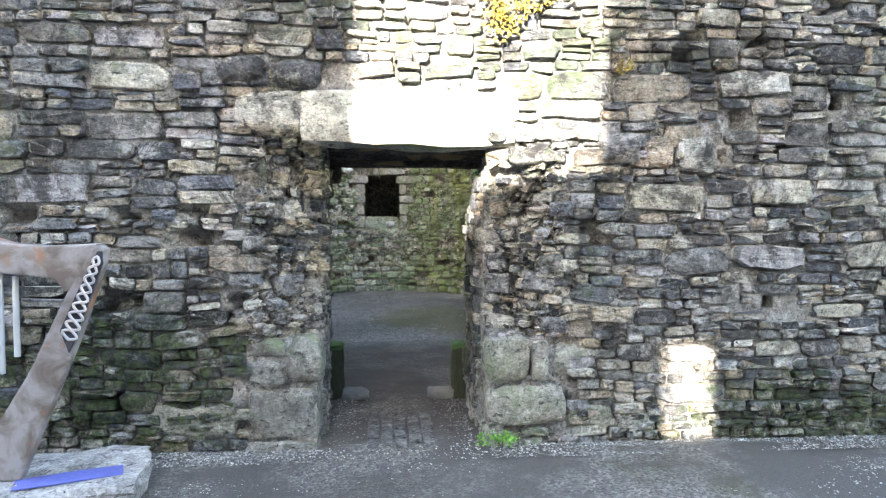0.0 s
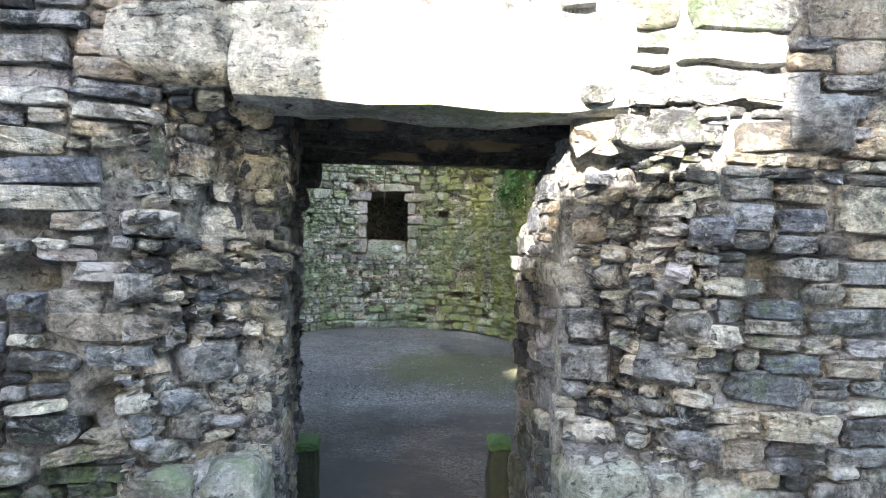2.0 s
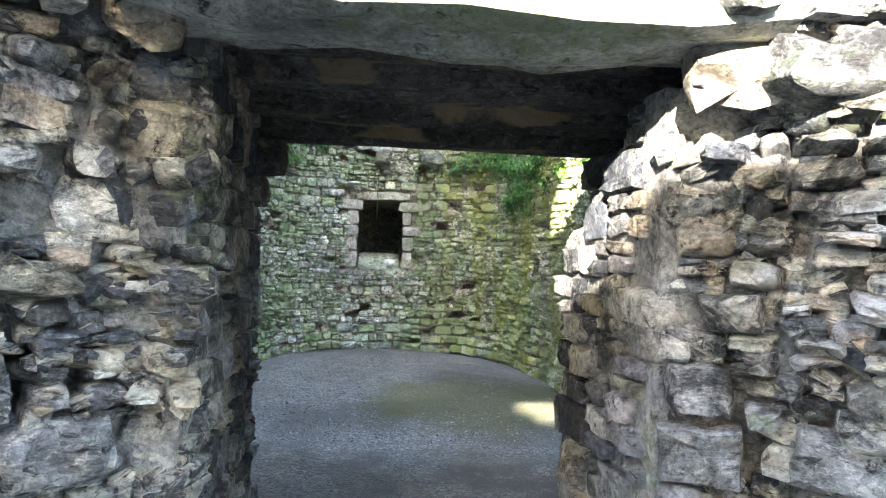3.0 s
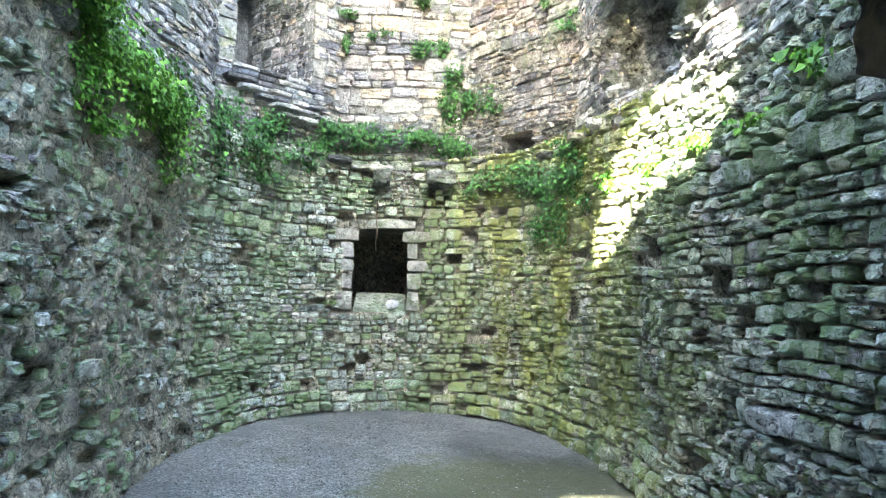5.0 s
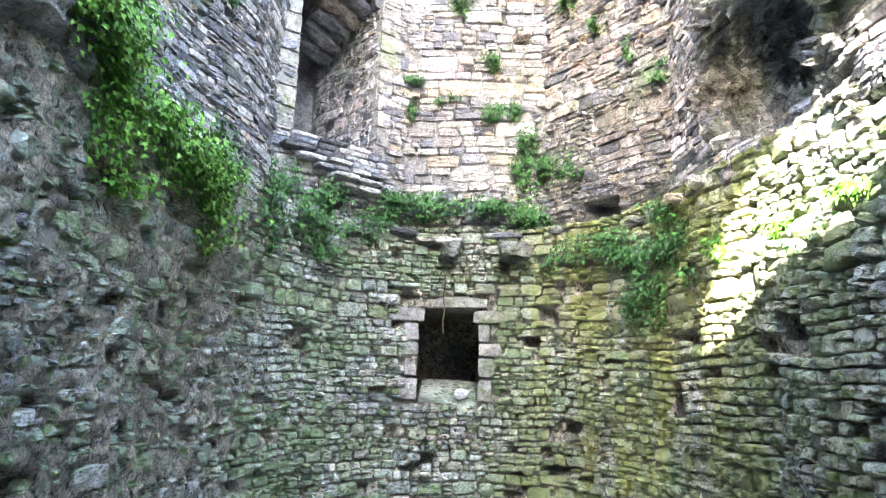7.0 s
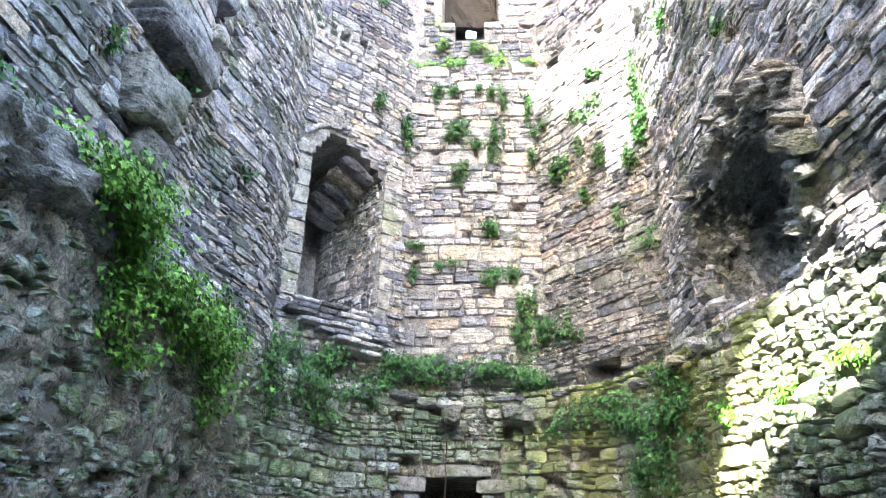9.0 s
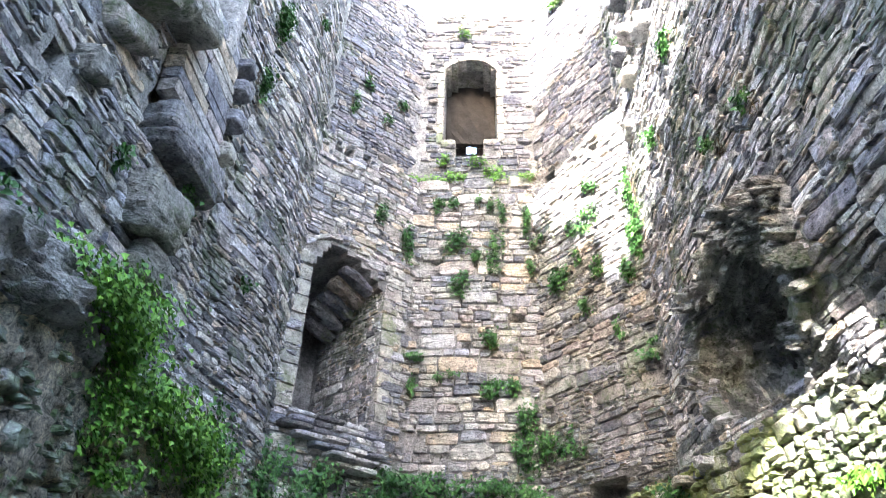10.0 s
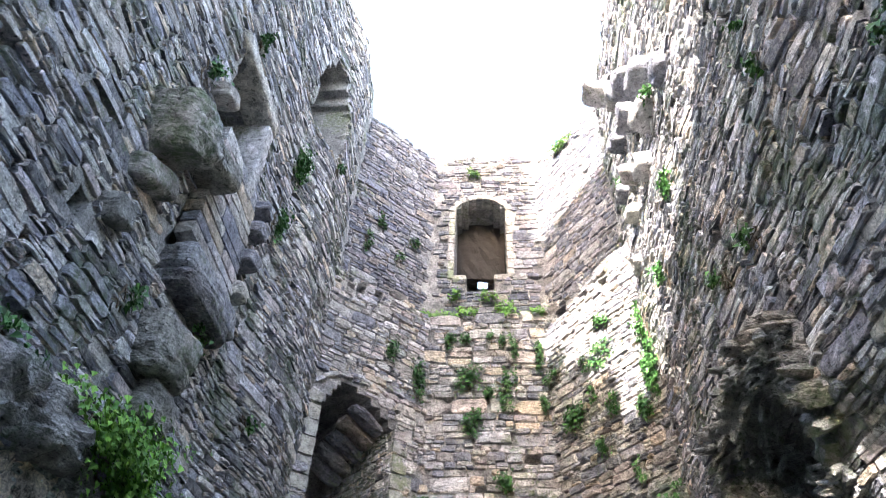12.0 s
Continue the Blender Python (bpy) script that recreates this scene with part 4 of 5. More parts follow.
for group in ([(1.75, 14.53, 3.22, 0.51, 0.16), (2.17, 13.84, 3.10, 0.41, 0.19), (2.35, 13.32, 3.01, 0.29, 0.22), (2.27, 13.59, 2.70, 0.23, 0.20), (2.43, 12.97, 2.68, 0.15, 0.11), (2.34, 13.37, 3.50, 0.18, 0.18), (2.17, 13.84, 2.50, 0.15, 0.19), (2.34, 13.34, 2.33, 0.05, 0.19)],
              [(-1.66, 14.06, 3.46, 0.28, 0.25), (-1.93, 13.41, 3.48, 0.20, 0.27), (-2.10, 12.29, 3.55, 0.20, 0.29), (-1.50, 14.32, 3.10, 0.18, 0.10), (-1.93, 13.39, 3.07, 0.08, 0.16)]):
    plant("ivy", base, [(base.u_of(x, y), z, ru, rv) for x, y, z, ru, rv in group], "ivy", LONG, reach=.14, density=2000, leaf=.05)
for blob in [(.71, 7.88, .18, .26), (1.28, 7.67, .11, .37), (1.02, 7.52, .12, .15), (1.81, 8.08, .09, .37), (.72, 7.11, .13, .2), (1.21, 6.09, .13, .19), (.08, 5.76, .15, .09), (.6, 5.49, .16, .07),
             (.06, 5.35, .08, .14), (1.85, 7.26, .09, .2), (.29, 8.66, .12, .15), (.63, 8.6, .13, .16), (1.11, 8.49, .11, .22), (1.41, 8.43, .07, .24)]:
    plant("ivy_tuft", FM, [blob], "ivy", "small hanging tuft of green ivy on pale masonry", reach=.07)
plant("ivy", FM, [(1.17, 5.27, .2, .13), (1.46, 5.32, .12, .18), (1.66, 4.97, .12, .22), (1.65, 4.42, .16, .25)], "ivy", "dark ivy climbing the end wall from the ledge", reach=.09)
for blob in [(.53, 6.88, .2, .23), (.16, 4.48, .28, .21), (2.05, 6.82, .1, .41), (1.84, 6.36, .12, .2), (1.05, 6.21, .1, .17), (1.55, 5.64, .07, .14), (1.96, 5.19, .12, .09), (.96, 7.11, .07, .13),
             (1.29, 6.74, .1, .16), (.64, 4.33, .1, .08), (1.33, 8.1, .13, .14), (1.16, 7.58, .26, .15), (.14, 7.78, .13, .1)]:
    plant("ivy_tuft", FR, [blob], "ivy", "small hanging tuft of green ivy on grey masonry", reach=.07)
for blob in [(1.81, 7.72, .11, .35), (1.27, 8.06, .1, .24), (.87, 11.1, .1, .24), (.67, 10.3, .09, .2), (1.66, 10.9, .11, .13), (1.38, 10.3, .07, .12)]:
    plant("ivy_tuft", FL, [blob], "ivy", "small hanging tuft of green ivy on pale masonry", reach=.07)
plant("ivy", FM, [(.05, 9.27, .35, .12), (.62, 9.27, .16, .18), (1.38, 9.35, .2, .25), (1.85, 9.27, .3, .13)], "fern", "yellow-green plants growing along the high ledge", reach=.12)
for blob in [(.36, 9.8, .14, .12), (1.03, 9.8, .17, .12), (.63, 13.3, .18, .14)]:
    plant("ivy_tuft", FM, [blob], "fern", "bright green tuft under the high recess", reach=.1)
plant("ivy_tuft", FR, [(.84, 13.3, .35, .1)], "fern", "bright green tuft near the wall top", reach=.1)
for blob in [(.08, 7.5, .12, .3), (.12, 6.9, .12, .3), (2.73, 5.9, .09, .1), (3.43, 5.69, .06, .12), (4.58, 6.4, .09, .12), (4.64, 7.0, .07, .07), (.77, 9.76, .2, .1), (2.34, 7.82, .15, .18), (1.33, 7.25, .12, .16), (2.6, 9.2, .12, .15), (5.63, 5.08, .15, .1)]:
    plant("ivy_tuft", RT, [blob], "ivy", "small green plant rooted in the rubble wall", reach=.08)
for blob in [(2.28, 2.83, .14, .14), (2.82, 2.6, .14, .14), (1.46, 2.9, .15, .14), (3.24, 2.8, .15, .12), (4.11, 2.75, .2, .14), (4.53, 3.05, .1, .08), (4.98, 2.9, .15, .1)]:
    plant("fern", RT, [blob], "fern", "fresh green fern in a joint of the wall", "fern", reach=.12, group="ferns in the wall")
for blob in [(2.55, 3.85, .12, .15), (3.39, 4.93, .09, .12), (4.56, 5.48, .14, .12), (3.03, 7.5, .11, .16), (3.35, 7.65, .1, .1), (5.36, 8.07, .12, .35), (5.5, 9.3, .16, .4), (3.58, 9.29, .08, .2), (5.9, 5.34, .08, .08), (6.5, 10.4, .08, .15)]:
    plant("ivy_tuft", LT, [blob], "ivy", "small green plant rooted in the rubble wall", reach=.08)
for blob in [(5 + .88, 3.12, .17, .2), (5 + 1.12, 3.22, .18, .08), (5 + 1.75, 2.82, .07, .08)]:
    plant("moss_tuft", front, [blob], "dry", "rust and green dry moss tuft on the sunlit wall", "moss", leaf=.03, density=2500, reach=.05, group="moss on the front wall")
plant("weed", front, [(5.95, .04, .16, .04)], "fern", "low green weeds at the foot of the wall", "weed", leaf=.025, density=2500, reach=.06, group="weeds")


# ---------------- things of the tower ----------------
def block_part(name, parent, x0, x1, y0, y1, z0, z1, key, rng, bevel=.02, jitter=.008, rot=None):
    ob = dressed(name, x0, x1, y0, y1, z0, z1, key, parent, rng, bevel, jitter)
    if rot:
        ob.rotation_euler = [radians(a) for a in rot]
    return ob


def build_window():
    rng = random.Random(9)
    y = 15.37
    root = tagged(new("window_1"), "small square-headed window recess with dressed stone surround", "window", "", "structure")
    for x0, x1, z0, z1 in [(-.76, -.32, 2.36, 2.56), (.33, .80, 2.37, 2.55), (-.60, -.40, 2.12, 2.35), (-.72, -.40, 1.92, 2.11), (-.58, -.41, 1.66, 1.90), (-.66, -.40, 1.36, 1.64),
                           (.40, .56, 2.12, 2.36), (.40, .72, 1.93, 2.11), (.40, .62, 1.66, 1.92), (.40, .60, 1.36, 1.65)]:
        p, t, n = base.at(WIN[0] + .40 + (x0 + x1) / 2)
        ob = block_part("jamb_stone", root, x0, x1, -.2, .25, z0 + .006, z1 - .006, "ashlar", rng, .02, .006)
        ob.location.x, ob.location.y = p[0] + n[0] * -.19, p[1] + n[1] * -.19
        ob.rotation_euler = (0, 0, math.atan2(t[1], t[0]))
    block_part("window_lintel", root, -.62, .52, y - .05, y + .5, 2.565, 2.72, "ashlar", rng, .03, .008)
    sill = block_part("window_sill", root, -.40, .40, y - .02, y + .95, 1.24, 1.36, "base", rng, .02, .01)
    sill.rotation_euler = (radians(20), 0, 0)
    sill.location.z += .10
    # corbels above
    for x0, x1 in ((-.12, .12), (.68, 1.06)):
        c = tagged(new("corbel"), "weathered projecting stone corbel under the ledge", "corbel", "corbels above the window")
        c.location = ((x0 + x1) / 2, y - .04 - .10 * (x0 > .5), 3.28)
        dressed("corbel_stone", x0 - c.location.x, x1 - c.location.x, -.34, .25, -.09, .13, "rock", c, rng, .05, .022, 5)
    # a root that hangs in the window
    bm = bmesh.new()
    pts = [(0.01 * math.sin(k * 1.3), 0, -.075 * k) for k in range(11)]
    for (a, b, c), (d, e, f) in zip(pts, pts[1:]):
        m = bmesh.ops.create_cone(bm, segments=6, radius1=.009, radius2=.009, depth=.08, cap_ends=True)
        bmesh.ops.translate(bm, verts=m["verts"], vec=((a + d) / 2, 0, (c + f) / 2))
    r = tagged(new("hanging_root"), "thin dry root hanging before the window", "root")
    r.location = (-.06, y - .16, 2.98)
    part("root_strand", bm, M["stem"], r)
    # the crumpled white thing on the sill
    lit = tagged(new("paper_litter"), "crumpled white paper lying on the window sill", "litter")
    lit.location = (.20, y + .10, 1.45)
    bm = bmesh.new()
    bmesh.ops.create_icosphere(bm, subdivisions=3, radius=.09)
    for v in bm.verts:
        v.co *= 1 + .45 * noise.noise(v.co * 22 + Vector((3, 1, 2)))
        v.co.z *= .75
    part("paper", bm, plain_material("white_paper", (.78, .78, .80), .8, 0, .05, 30), lit)


build_window()


def build_embrasure():
    rng = random.Random(19)
    f = UP_FL[0]

    def stone(u0, u1, v0, v1, name, parent, out=.03, key="ashlar"):
        p, t, n = f.at((u0 + u1) / 2)
        bm = rough_block((u1 - u0, .35, v1 - v0), rng, .018, .006, 2)
        ob = part(name, bm, M[key, "object"], parent)
        ob.data.shade_smooth()
        ob.data.set_sharp_from_angle(angle=radians(38))
        ob.matrix_basis = Matrix(((t[0], -n[0], 0, p[0] + n[0] * (out - .17)), (t[1], -n[1], 0, p[1] + n[1] * (out - .17)), (0, 0, 1, (v0 + v1) / 2), (0, 0, 0, 1)))
    root = tagged(new("window_2"), "tall embrasure with pale dressed jambs and a stepped head", "window", "", "structure")
    v = 4.62
    while v < 6.72:
        h = rng.uniform(.20, .30)
        w = rng.uniform(.26, .40)
        stone(.275 - w, .275, v, v + h - .012, "jamb_stone", root)
        v += h
    v = 4.72
    while v < 6.72:
        h = rng.uniform(.18, .28)
        w = rng.uniform(.22, .36)
        stone(1.485, 1.485 + w, v, v + h - .012, "jamb_stone", root)
        v += h
    # thin slabs of the relieving head
    for k in range(11):
        a = -1.0 + k * .2
        u, z = .86 + .80 * math.sin(a), 6.72 + .62 * math.cos(a)
        p, t, n = f.at(u)
        bm = rough_block((.22, .3, .075), rng, .015, .006, 2)
        ob = part("head_stone", bm, M["upper", "object"], root)
        ob.matrix_basis = Matrix(((t[0], -n[0], 0, p[0] - n[0] * .12), (t[1], -n[1], 0, p[1] - n[1] * .12), (0, 0, 1, z), (0, 0, 0, 1))) @ Matrix.Rotation(a * .75, 4, "Y")
    # stepped slabs of the vault, one behind and below the other, in the shade-toned stone
    for k in range(5):
        p, t, n = f.at(1.15)
        bm = rough_block((.60, .24, .13), rng, .05, .02, 3)
        ob = part("vault_slab", bm, M["shade_storey", "object"], root)
        d = .25 + k * .27
        ob.matrix_basis = Matrix(((t[0], -n[0], 0, p[0] - n[0] * d), (t[1], -n[1], 0, p[1] - n[1] * d), (0, 0, 1, 6.88 - .10 * k), (0, 0, 0, 1))) @ Matrix.Rotation(.42, 4, "Y")
    # rubble of its inner side
    p, t, n = f.at(1.48)
    a, b = p + t * .005, p + t * .005 - n * 1.8
    side = Face([tuple(a[:2]), tuple(b[:2])], 1)
    if np.dot(side.at(.5)[2], -t) < 0:
        side.flip = -1
    st = lay_courses(rng, 0, 1.75, 4.65, 6.8, .10, (1.4, 3.4), lambda *q: False)
    place_stones(side, st, rng, "side", root, proud=.03, stuff_name="inner_rubble")
    # broken sill: thin slabs stepping out and down to the ledge
    for row, (z, u0, u1, out) in enumerate([(4.56, .22, 1.5, .08), (4.47, .25, 1.52, .13), (4.38, .1, 1.5, .18), (4.29, .3, 1.5, .23), (4.20, .55, 1.45, .25), (4.11, .75, 1.4, .24), (4.02, .9, 1.4, .2)]):
        u = u0
        while u < u1:
            w = rng.uniform(.2, .46)
            stone(u, min(u + w, u1 + .1) - .01, z - rng.uniform(.02, .05), z + .035, "sill_stone", root, out + rng.uniform(-.05, .05), "side")
            u += w


build_embrasure()


def build_high_recess():
    rng = random.Random(29)
    f = UP_FM[0]
    root = tagged(new("window_3"), "high round-headed recess framed by pale dressed stones", "window", "", "structure")

    def put(u, z, w, h, turn, name):
        p, t, n = f.at(u)
        bm = rough_block((w, .3, h), rng, .015, .005, 2)
        ob = part(name, bm, M["ashlar", "object"], root)
        ob.matrix_basis = Matrix(((t[0], -n[0], 0, p[0] - n[0] * .37), (t[1], -n[1], 0, p[1] - n[1] * .37), (0, 0, 1, z), (0, 0, 0, 1))) @ Matrix.Rotation(turn, 4, "Y")
    for k in range(8):
        put(.29, 10.4 + .24 * k, .13, .23, 0, "jamb_stone")
        put(1.45, 10.4 + .24 * k, .13, .23, 0, "jamb_stone")
    for k in range(9):
        a = radians(-68 + 17 * k)
        put(.87 + .62 * math.sin(a), 12.08 + .56 * math.cos(a), .17, .15, a, "arch_stone")
    # Added sheet: its near-black colour stands in for the recess's deep shade.
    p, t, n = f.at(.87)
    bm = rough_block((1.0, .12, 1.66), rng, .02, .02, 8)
    ob = part("recess_shade_sheet", bm, plain_material("recess_shade_dark", (.032, .028, .026), .9, 0, .6, 7, .03), root, "near-black sheet added for the deep shade of the recess")
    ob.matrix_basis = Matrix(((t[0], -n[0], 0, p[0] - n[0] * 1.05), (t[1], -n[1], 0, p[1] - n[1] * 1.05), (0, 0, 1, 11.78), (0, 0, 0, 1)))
    for u0, u1 in ((.33, .60), (1.12, 1.42)):
        put((u0 + u1) / 2, 10.30, u1 - u0, .12, 0, "sill_stone")


build_high_recess()


def build_chimney():
    """The broken stone flue and its brackets high on the left side."""
    rng = random.Random(39)
    root = tagged(new("chimney_breast"), "broken stone flue with heavy mossy brackets on the wall", "chimney")
    root.location = (-2.3, 10.6, 5.2)

    def add(name, y, z, ly, lz, out, key, turn=0.0, back=.3):
        out *= .62
        bm = boulder((out + back, ly * 1.08, lz * 1.08), rng, 7.0, .08)
        ob = part(name, bm, M[key, "object"], root)
        ob.data.shade_smooth()
        ob.data.set_sharp_from_angle(angle=radians(38))
        ob.location = ((out - back) / 2, y - 10.6, z - 5.2)
        ob.rotation_euler = (radians(turn), 0, 0)
    add("bracket", 10.62, 4.92, .62, .44, .34, "rock", 8)
    add("bracket", 10.80, 4.52, .44, .34, .24, "rock", -6)
    add("shelf_slab", 10.85, 5.56, 1.0, .16, .34, "side", 4)
    add("shelf_slab", 10.92, 5.80, 1.15, .28, .28, "upper", 4)
    z = 5.95
    while z < 7.4:
        h = rng.uniform(.14, .27)
        for y0, y1 in ((10.25, 10.25 + rng.uniform(.3, .7)), (None, 11.33)):
            y0 = last if y0 is None else y0
            last = y1
            bm = rough_block((.18, y1 - y0 - .012, h - .012), rng, .012, .006, 2)
            ob = part("flue_stone", bm, M["upper", "object"], root)
            ob.location = (.03 - .05 * (z + h / 2 - 5.5), (y0 + y1) / 2 - 10.6, z + h / 2 - 5.2)
            ob.rotation_euler = (0, radians(-3), 0)
        z += h
    for z in (6.25, 6.7, 7.15, 7.5):
        add("tooth_stone", 11.40, z, .22, .16, .30, "upper", rng.uniform(-6, 6))
    add("bracket_slab", 9.98, 6.62, .78, .24, .52, "rock", 14)
    add("hood_stone", 9.52, 6.42, .50, .52, .60, "rock", 26)
    add("broken_bracket", 9.60, 5.88, .5, .22, .22, "rock", 24)
    add("broken_bracket", 9.45, 5.3, .25, .22, .2, "rock", 20)
    add("lintel_stub", 9.92, 7.62, .28, .17, .26, "ashlar", 20)
    add("door_lintel", 10.46, 8.70, 1.25, .20, .12, "upper", -3)
    add("door_jamb", 11.0, 8.0, .17, 1.25, .10, "upper", 0)
    add("niche_bracket", 11.2, 3.72, .28, .16, .28, "side", 10)


build_chimney()


def build_ledge():
    rng = random.Random(89)
    u = base.u_of(XL, 10.6)
    end = base.u_of(XR, 12.4)
    while u < end:
        w, h = rng.uniform(.22, .5), rng.uniform(.06, .12)
        if rng.random() < .82:
            p, t, n = base.at(u + w / 2)
            bm = rough_block((w, .36, h), rng, .03, .012, 2)
            ob = part("ledge_stone", bm, M["side", "object"], wall_base)
            out = rng.uniform(-.06, .07)
            ob.location = tuple(p + n * (out - .10) + np.array([0, 0, LEDGE - .03 + rng.uniform(-.05, .04)]))
            ob.rotation_euler = (radians(rng.gauss(0, 3)), radians(rng.gauss(0, 3)), math.atan2(t[1], t[0]))
        u += w
    for y, z, w, h, out in [(8.5, 3.75, .6, .3, .34), (9.05, 3.80, .6, .30, .40), (9.1, 4.06, .5, .24, .22), (9.55, 3.86, .5, .26, .42), (9.6, 4.1, .4, .2, .25), (10.0, 3.80, .45, .24, .34), (10.45, 3.86, .4, .2, .26), (10.75, 3.6, .4, .16, .24), (11.3, 3.7, .45, .16, .26), (11.75, 3.8, .4, .14, .22), (12.4, 3.75, .45, .13, .2)]:
        bm = boulder((w * 1.15, .7, h * 1.2), rng, 3.5, .2)
        ob = part("ledge_stone", bm, M["rock", "object"], UP_LEFT[1])
        ob.data.shade_smooth()
        ob.data.set_sharp_from_angle(angle=radians(38))
        ob.location = (-2.2 - .47 + out, y, z - .26)
        ob.rotation_euler = (radians(rng.gauss(0, 8)), radians(rng.gauss(0, 8)), radians(90 + rng.gauss(0, 6)))


build_ledge()


def build_broken_head():
    """Stones left sticking out of the torn upper part of the right side."""
    rng = random.Random(97)
    for y, z, ly, lz, out in [(12.5, 11.5, .5, .3, .55), (11.1, 9.6, .8, .3, .30), (11.4, 9.25, .7, .25, .24), (11.9, 9.9, .6, .3, .3), (12.0, 8.9, .45, .3, .2), (12.45, 9.3, .4, .22, .24),
                              (12.9, 8.95, .4, .25, .2), (13.1, 9.6, .45, .2, .2), (12.6, 10.3, .5, .25, .25), (11.7, 10.5, .7, .3, .3), (12.2, 11.0, .6, .25, .25), (10.6, 9.0, .5, .25, .16), (13.2, 8.3, .4, .2, .14)]:
        bm = boulder((out + .4, ly * .8, lz * .8), rng, 6.0, .12)
        ob = part("broken_stone", bm, M["upper", "object"], UP_RT[1])
        ob.data.shade_smooth()
        ob.data.set_sharp_from_angle(angle=radians(38))
        ob.location = (2.52 - out / 2 + .2, y, z)
        ob.rotation_euler = (radians(rng.gauss(0, 5)), radians(rng.gauss(0, 5)), radians(rng.gauss(0, 6)))


build_broken_head()


# ---------------- things of the doorway ----------------
M["foot_stone"] = plain_material("damp_grey_stone", (.17, .18, .19), .7, 0, .4, 9, .02)
M["wet_stone"] = plain_material("mossy_post_stone", (.055, .065, .045), .8, 0, .5, 9, .02)
M["moss_top"] = plain_material("green_algae_stone", (.10, .19, .08), .85, 0, .4, 12, .02)


def build_stops():
    rng = random.Random(49)
    for s, x in ((1, -.40), (-1, .74)):
        root = tagged(new("door_stop"), "low green mossy stone door stop at the jamb", "door stop", "door stops of the passage")
        root.location = (x, 6.30, 0)
        bm = rough_block((.13, .22, .48), rng, .02, .008, 3)
        ob = part("post", bm, M["wet_stone"], root)
        ob.location = (0, 0, .22)
        bm = rough_block((.135, .225, .05), rng, .018, .006, 3)
        ob = part("post_top", bm, M["moss_top"], root, "bright green algae cap")
        ob.location = (0, 0, .475)
        bm = rough_block((.24, .16, .10), rng, .03, .01, 3)
        ob = part("foot_stone", bm, M["foot_stone"], root)
        ob.location = (s * .17, -.05, .03)


build_stops()


def build_pavers():
    rng = random.Random(59)
    brick = stone_material("worn_paver", [(.11, .105, .105), (.13, .125, .12), (.15, .145, .14), (.12, .115, .115)], "object", lichen=.15, bump_size=.006)
    root = tagged(new("paving_panel"), "patch of worn dark pavers set in the path", "paving", "", "structure")
    root.location = (.17, 5.5, 0)
    meshes = []
    for _ in range(4):
        bm = rough_block((.095, .195, .06), rng, .012, .003, 1)
        me = bpy.data.meshes.new("paver")
        bm.to_mesh(me)
        bm.free()
        me.materials.append(brick)
        meshes.append(me)
    for j in range(4):
        for i in range(5):
            if rng.random() < .12 + .25 * (j > 3) * (i % 3 == 0):
                continue
            ob = new("paver", meshes[rng.randrange(4)])
            ob.parent = root
            ob.location = ((i - 2) * .107 + rng.uniform(-.004, .004), (j - 2.5) * .208 + (.1 if i % 2 else 0), -.010 + rng.uniform(-.005, .003))


build_pavers()


def build_pebbles():
    rng = random.Random(69)
    mat = stone_material("loose_gravel", [(.15, .15, .15), (.25, .245, .24), (.33, .325, .315), (.42, .41, .40), (.10, .10, .105), (.28, .265, .24)], "island", lichen=0, bump_size=.003)
    verts, faces = [], []
    shape = [(1, 0, 0), (0, 1, 0), (-1, 0, 0), (0, -1, 0), (.2, .1, .8), (-.1, 0, -.8)]
    fs = [(0, 1, 4), (1, 2, 4), (2, 3, 4), (3, 0, 4), (1, 0, 5), (2, 1, 5), (3, 2, 5), (0, 3, 5)]

    def put(x, y, z, s):
        a = rng.uniform(0, 6.28)
        b = len(verts)
        for px, py, pz in shape:
            px, py = px * s * rng.uniform(.7, 1.2), py * s * .7 * rng.uniform(.7, 1.2)
            verts.append((x + px * math.cos(a) - py * math.sin(a), y + px * math.sin(a) + py * math.cos(a), z + pz * s * .6))
        faces.extend(tuple(b + i for i in f) for f in fs)
    for _ in range(15000):
        x = rng.uniform(-2.6, 4.6)
        y = 4.86 - abs(rng.gauss(0, .42))
        if DL < x < DR and rng.random() < .8:
            continue
        if -1.0 < x < 2.4 and y < 4.45 and rng.random() < .6:
            continue
        put(x, y, .02 * (y > 4.6), rng.uniform(.005, .014))
    for _ in range(900):
        side = rng.choice((-1, 1))
        x = .18 + side * (.56 - abs(rng.gauss(0, .12)))
        put(x, rng.uniform(4.7, 6.3), .0, rng.uniform(.005, .014))
    for _ in range(6000):
        x, y = rng.gauss(.1, 1.0), rng.uniform(9.5, 14.5)
        if (x - CX) ** 2 / 4.4 + max(0, y - YE) ** 2 / 8 < 1:
            put(x, y, -.07, rng.uniform(.006, .016))
    mesh_object("gravel", verts, faces, mat, None, False, "loose pale gravel scattered over the ground", "stuff", "gravel")


build_pebbles()


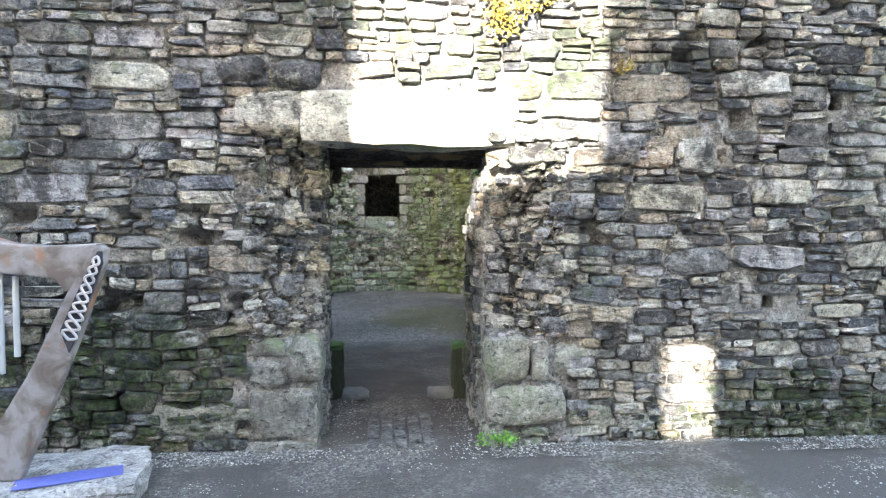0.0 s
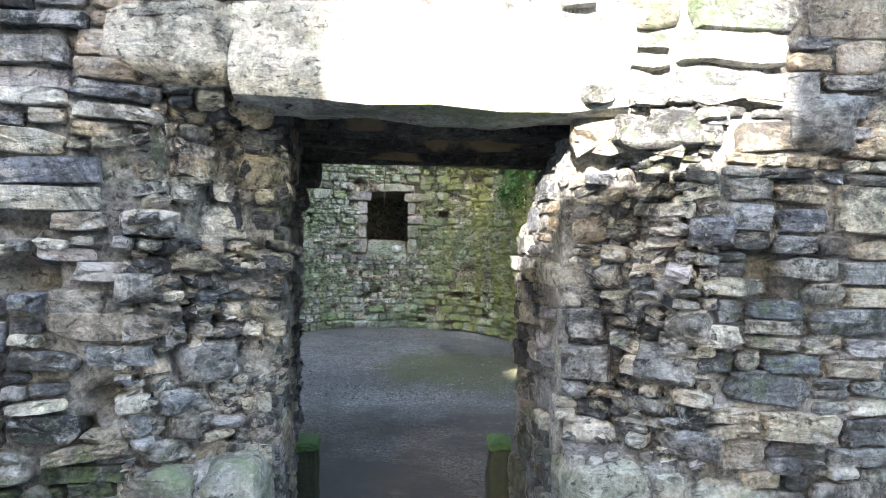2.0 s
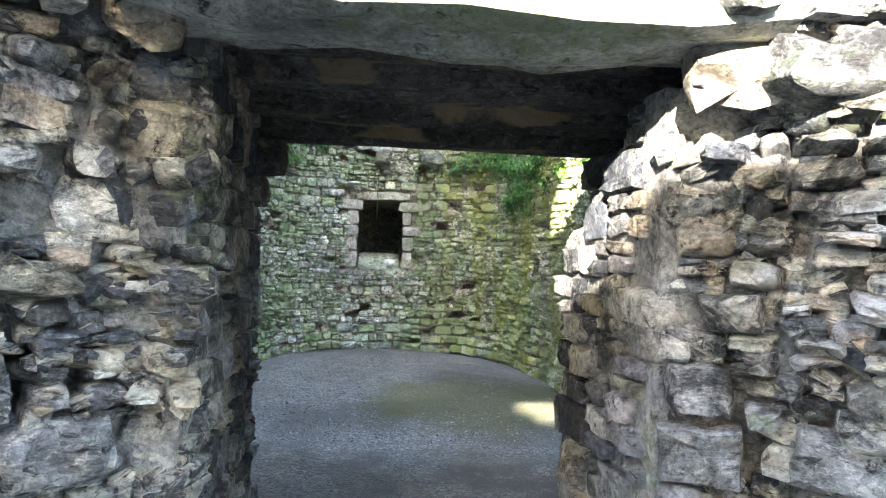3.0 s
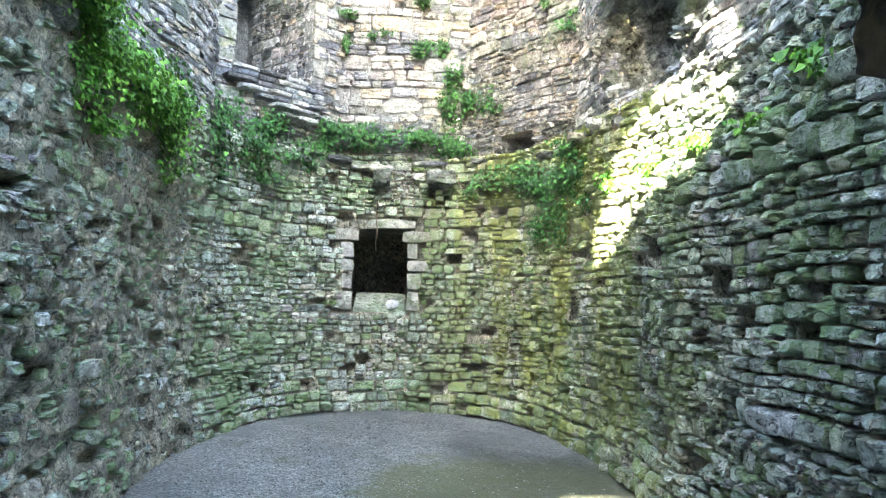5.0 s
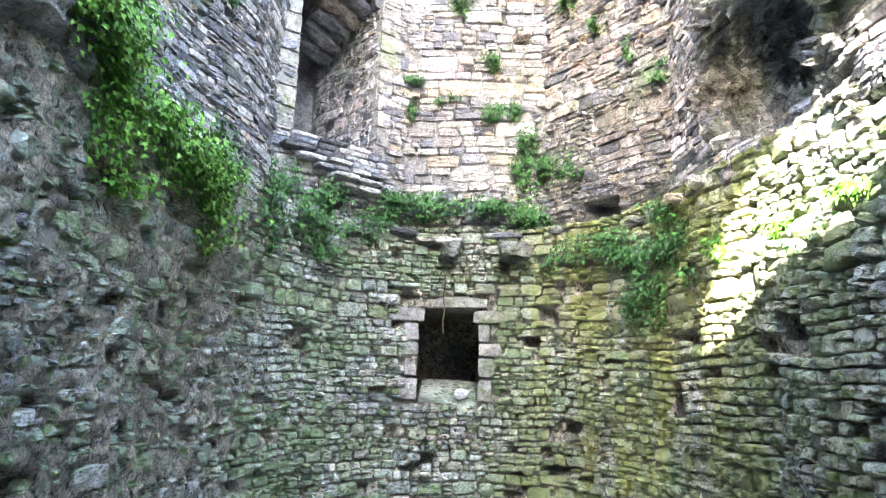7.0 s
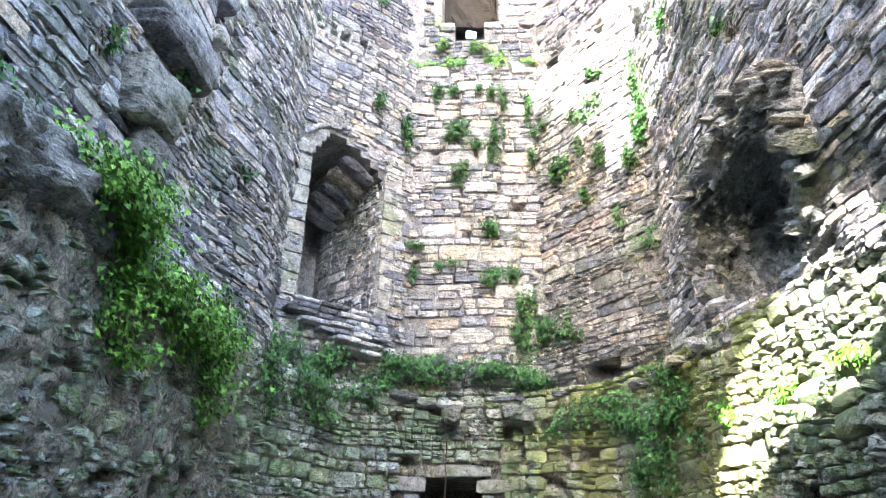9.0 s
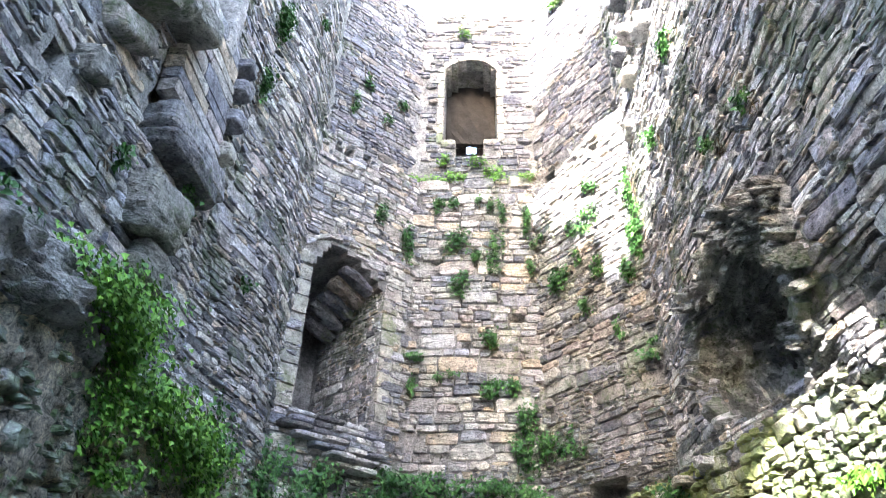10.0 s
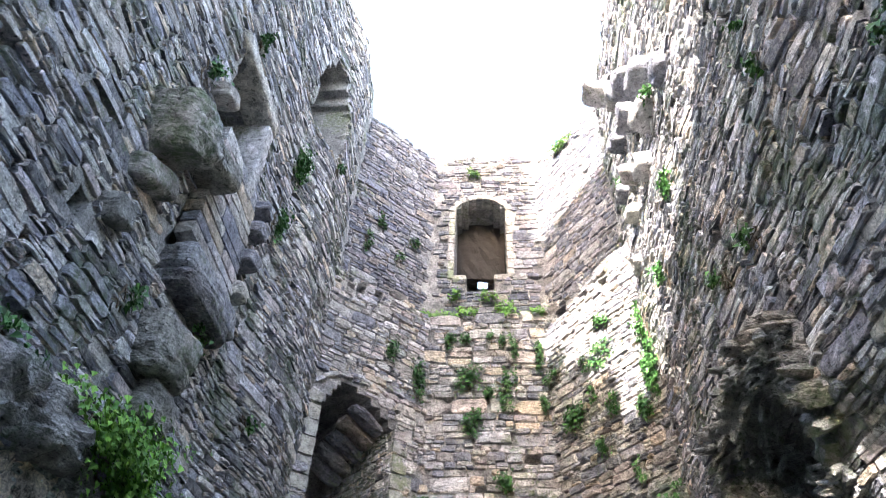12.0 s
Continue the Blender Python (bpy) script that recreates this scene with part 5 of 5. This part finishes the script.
# ---------------- the harp ----------------
def build_harp():
    rng = random.Random(79)
    m, nt, bsdf = nodes_of("weathered_harp_metal")
    pos = nt.nodes.new("ShaderNodeNewGeometry").outputs["Position"]
    base = mix(nt, ramp(nt, noise_node(nt, pos, 5.0, 6, .6, .8), [(.4, (0.,)), (.62, (1.,))]), (.13, .105, .095), (.27, .255, .265))
    base = mix(nt, ramp(nt, noise_node(nt, pos, 3.3, 5, .6, .5), [(.60, (0.,)), (.70, (.9,))]), base, (.30, .12, .04))
    nt.links.new(base, bsdf.inputs["Base Color"])
    bsdf.inputs["Roughness"].default_value = .55
    bump(nt, bsdf, noise_node(nt, pos, 40, 6, .7), .006)
    steel = plain_material("grey_string_tube", (.50, .52, .56), .4, .3, .1)
    dark = plain_material("dark_inlay", (.035, .035, .05), .6)
    silver = plain_material("pale_knot_band", (.42, .40, .42), .5, .1, .2)
    slab_m = stone_material("harp_plinth_stone", [(.31, .30, .305), (.34, .33, .33)], "object", lichen=.2, bump_size=.01)
    blue = plain_material("blue_inlay", (.10, .12, .36), .5, 0, .7, 6)

    plinth = tagged(new("stone_plinth"), "rough pale stone plinth with a blue inlaid strip", "plinth")
    plinth.location = (-2.0, 4.2, 0)
    bm = rough_block((1.15, .72, .17), rng, .03, .014, 4)
    ob = part("slab", bm, slab_m, plinth)
    ob.location, ob.rotation_euler = (0, 0, .085), (0, 0, radians(12))
    bm = rough_block((.56, .16, .012), rng, .004, .001, 2)
    ob = part("inlay", bm, blue, plinth, "glossy blue inlaid strip")
    ob.location, ob.rotation_euler = (.22, -.12, .172), (0, 0, radians(20))

    harp = tagged(new("harp_sculpture"), "weathered grey and rust harp sculpture with knotwork on a plinth", "sculpture")
    harp.location = (-2.0, 4.15, .17)

    def prism(outline, y0, y1, name, mat, parent, label="", bevel=.012):
        bm = bmesh.new()
        a = [bm.verts.new((x, y0, z)) for x, z in outline]
        b = [bm.verts.new((x, y1, z)) for x, z in outline]
        bm.faces.new(a)
        bm.faces.new(list(reversed(b)))
        for i in range(len(a)):
            j = (i + 1) % len(a)
            bm.faces.new((a[j], a[i], b[i], b[j]))
        bmesh.ops.recalc_face_normals(bm, faces=bm.faces)
        bmesh.ops.bevel(bm, geom=bm.edges[:], offset=bevel, segments=2, affect="EDGES", profile=.6)
        return part(name, bm, mat, parent, label)
    # sound box: broad at the foot, leaning up to the shoulder
    prism([(-.34, 0.0), (-.04, 0.0), (.13, .40), (.30, .82), (.455, 1.27), (.46, 1.33), (.43, 1.355), (.385, 1.34), (.23, 1.06), (.02, .62), (-.20, .26)], -.10, -.03, "sound_box", m, harp)
    # knotwork panel set on the face
    panel = prism([(.205, .87), (.25, .74), (.275, .79), (.445, 1.25), (.441, 1.32), (.418, 1.32), (.29, 1.06)], -.112, -.09, "knot_panel", dark, harp, "dark panel with pale interlaced bands", .002)
    bm = bmesh.new()
    for strand in (0, 1):
        prev = None
        for k in range(73):
            t = k / 72
            ph = t * math.pi * 9 + strand * math.pi
            w = .082 * (1 - .62 * t)
            cx, cz = .250 + .172 * t, .82 + .47 * t
            p = Vector((cx + w * .5 * math.sin(ph) * 1.0, -.117 - .004 * math.cos(ph * .5 + strand), cz - w * .5 * math.sin(ph) * .5))
            if prev is not None:
                d = p - prev
                c = bmesh.ops.create_cone(bm, segments=5, radius1=.0085, radius2=.0085, depth=d.length * 1.15, cap_ends=True)
                bmesh.ops.transform(bm, verts=c["verts"], matrix=Matrix.Translation((p + prev) / 2) @ d.to_track_quat("Z", "Y").to_matrix().to_4x4())
            prev = p
    part("knot_band", bm, silver, panel)
    # the neck sweeping to the left
    prism([(.40, 1.36), (.10, 1.345), (-.10, 1.36), (-.40, 1.45), (-.62, 1.50), (-.66, 1.42), (-.42, 1.28), (-.20, 1.20), (.05, 1.17), (.16, 1.155), (.215, 1.09), (.255, 1.085), (.33, 1.2)], -.07, .07, "neck", m, harp)
    prism([(-.66, 1.50), (-.60, 1.5), (-.36, .02), (-.46, .02)], -.06, .06, "fore_pillar", m, harp)
    for x, z0, z1 in ((-.085, .70, 1.17), (-.17, .6, 1.22), (-.255, .45, 1.26)):
        bm = bmesh.new()
        c = bmesh.ops.create_cone(bm, segments=12, radius1=.017, radius2=.017, depth=z1 - z0, cap_ends=True)
        bmesh.ops.translate(bm, verts=c["verts"], vec=(x, 0, (z0 + z1) / 2))
        part("string_tube", bm, steel, harp, "grey steel tube string")


build_harp()
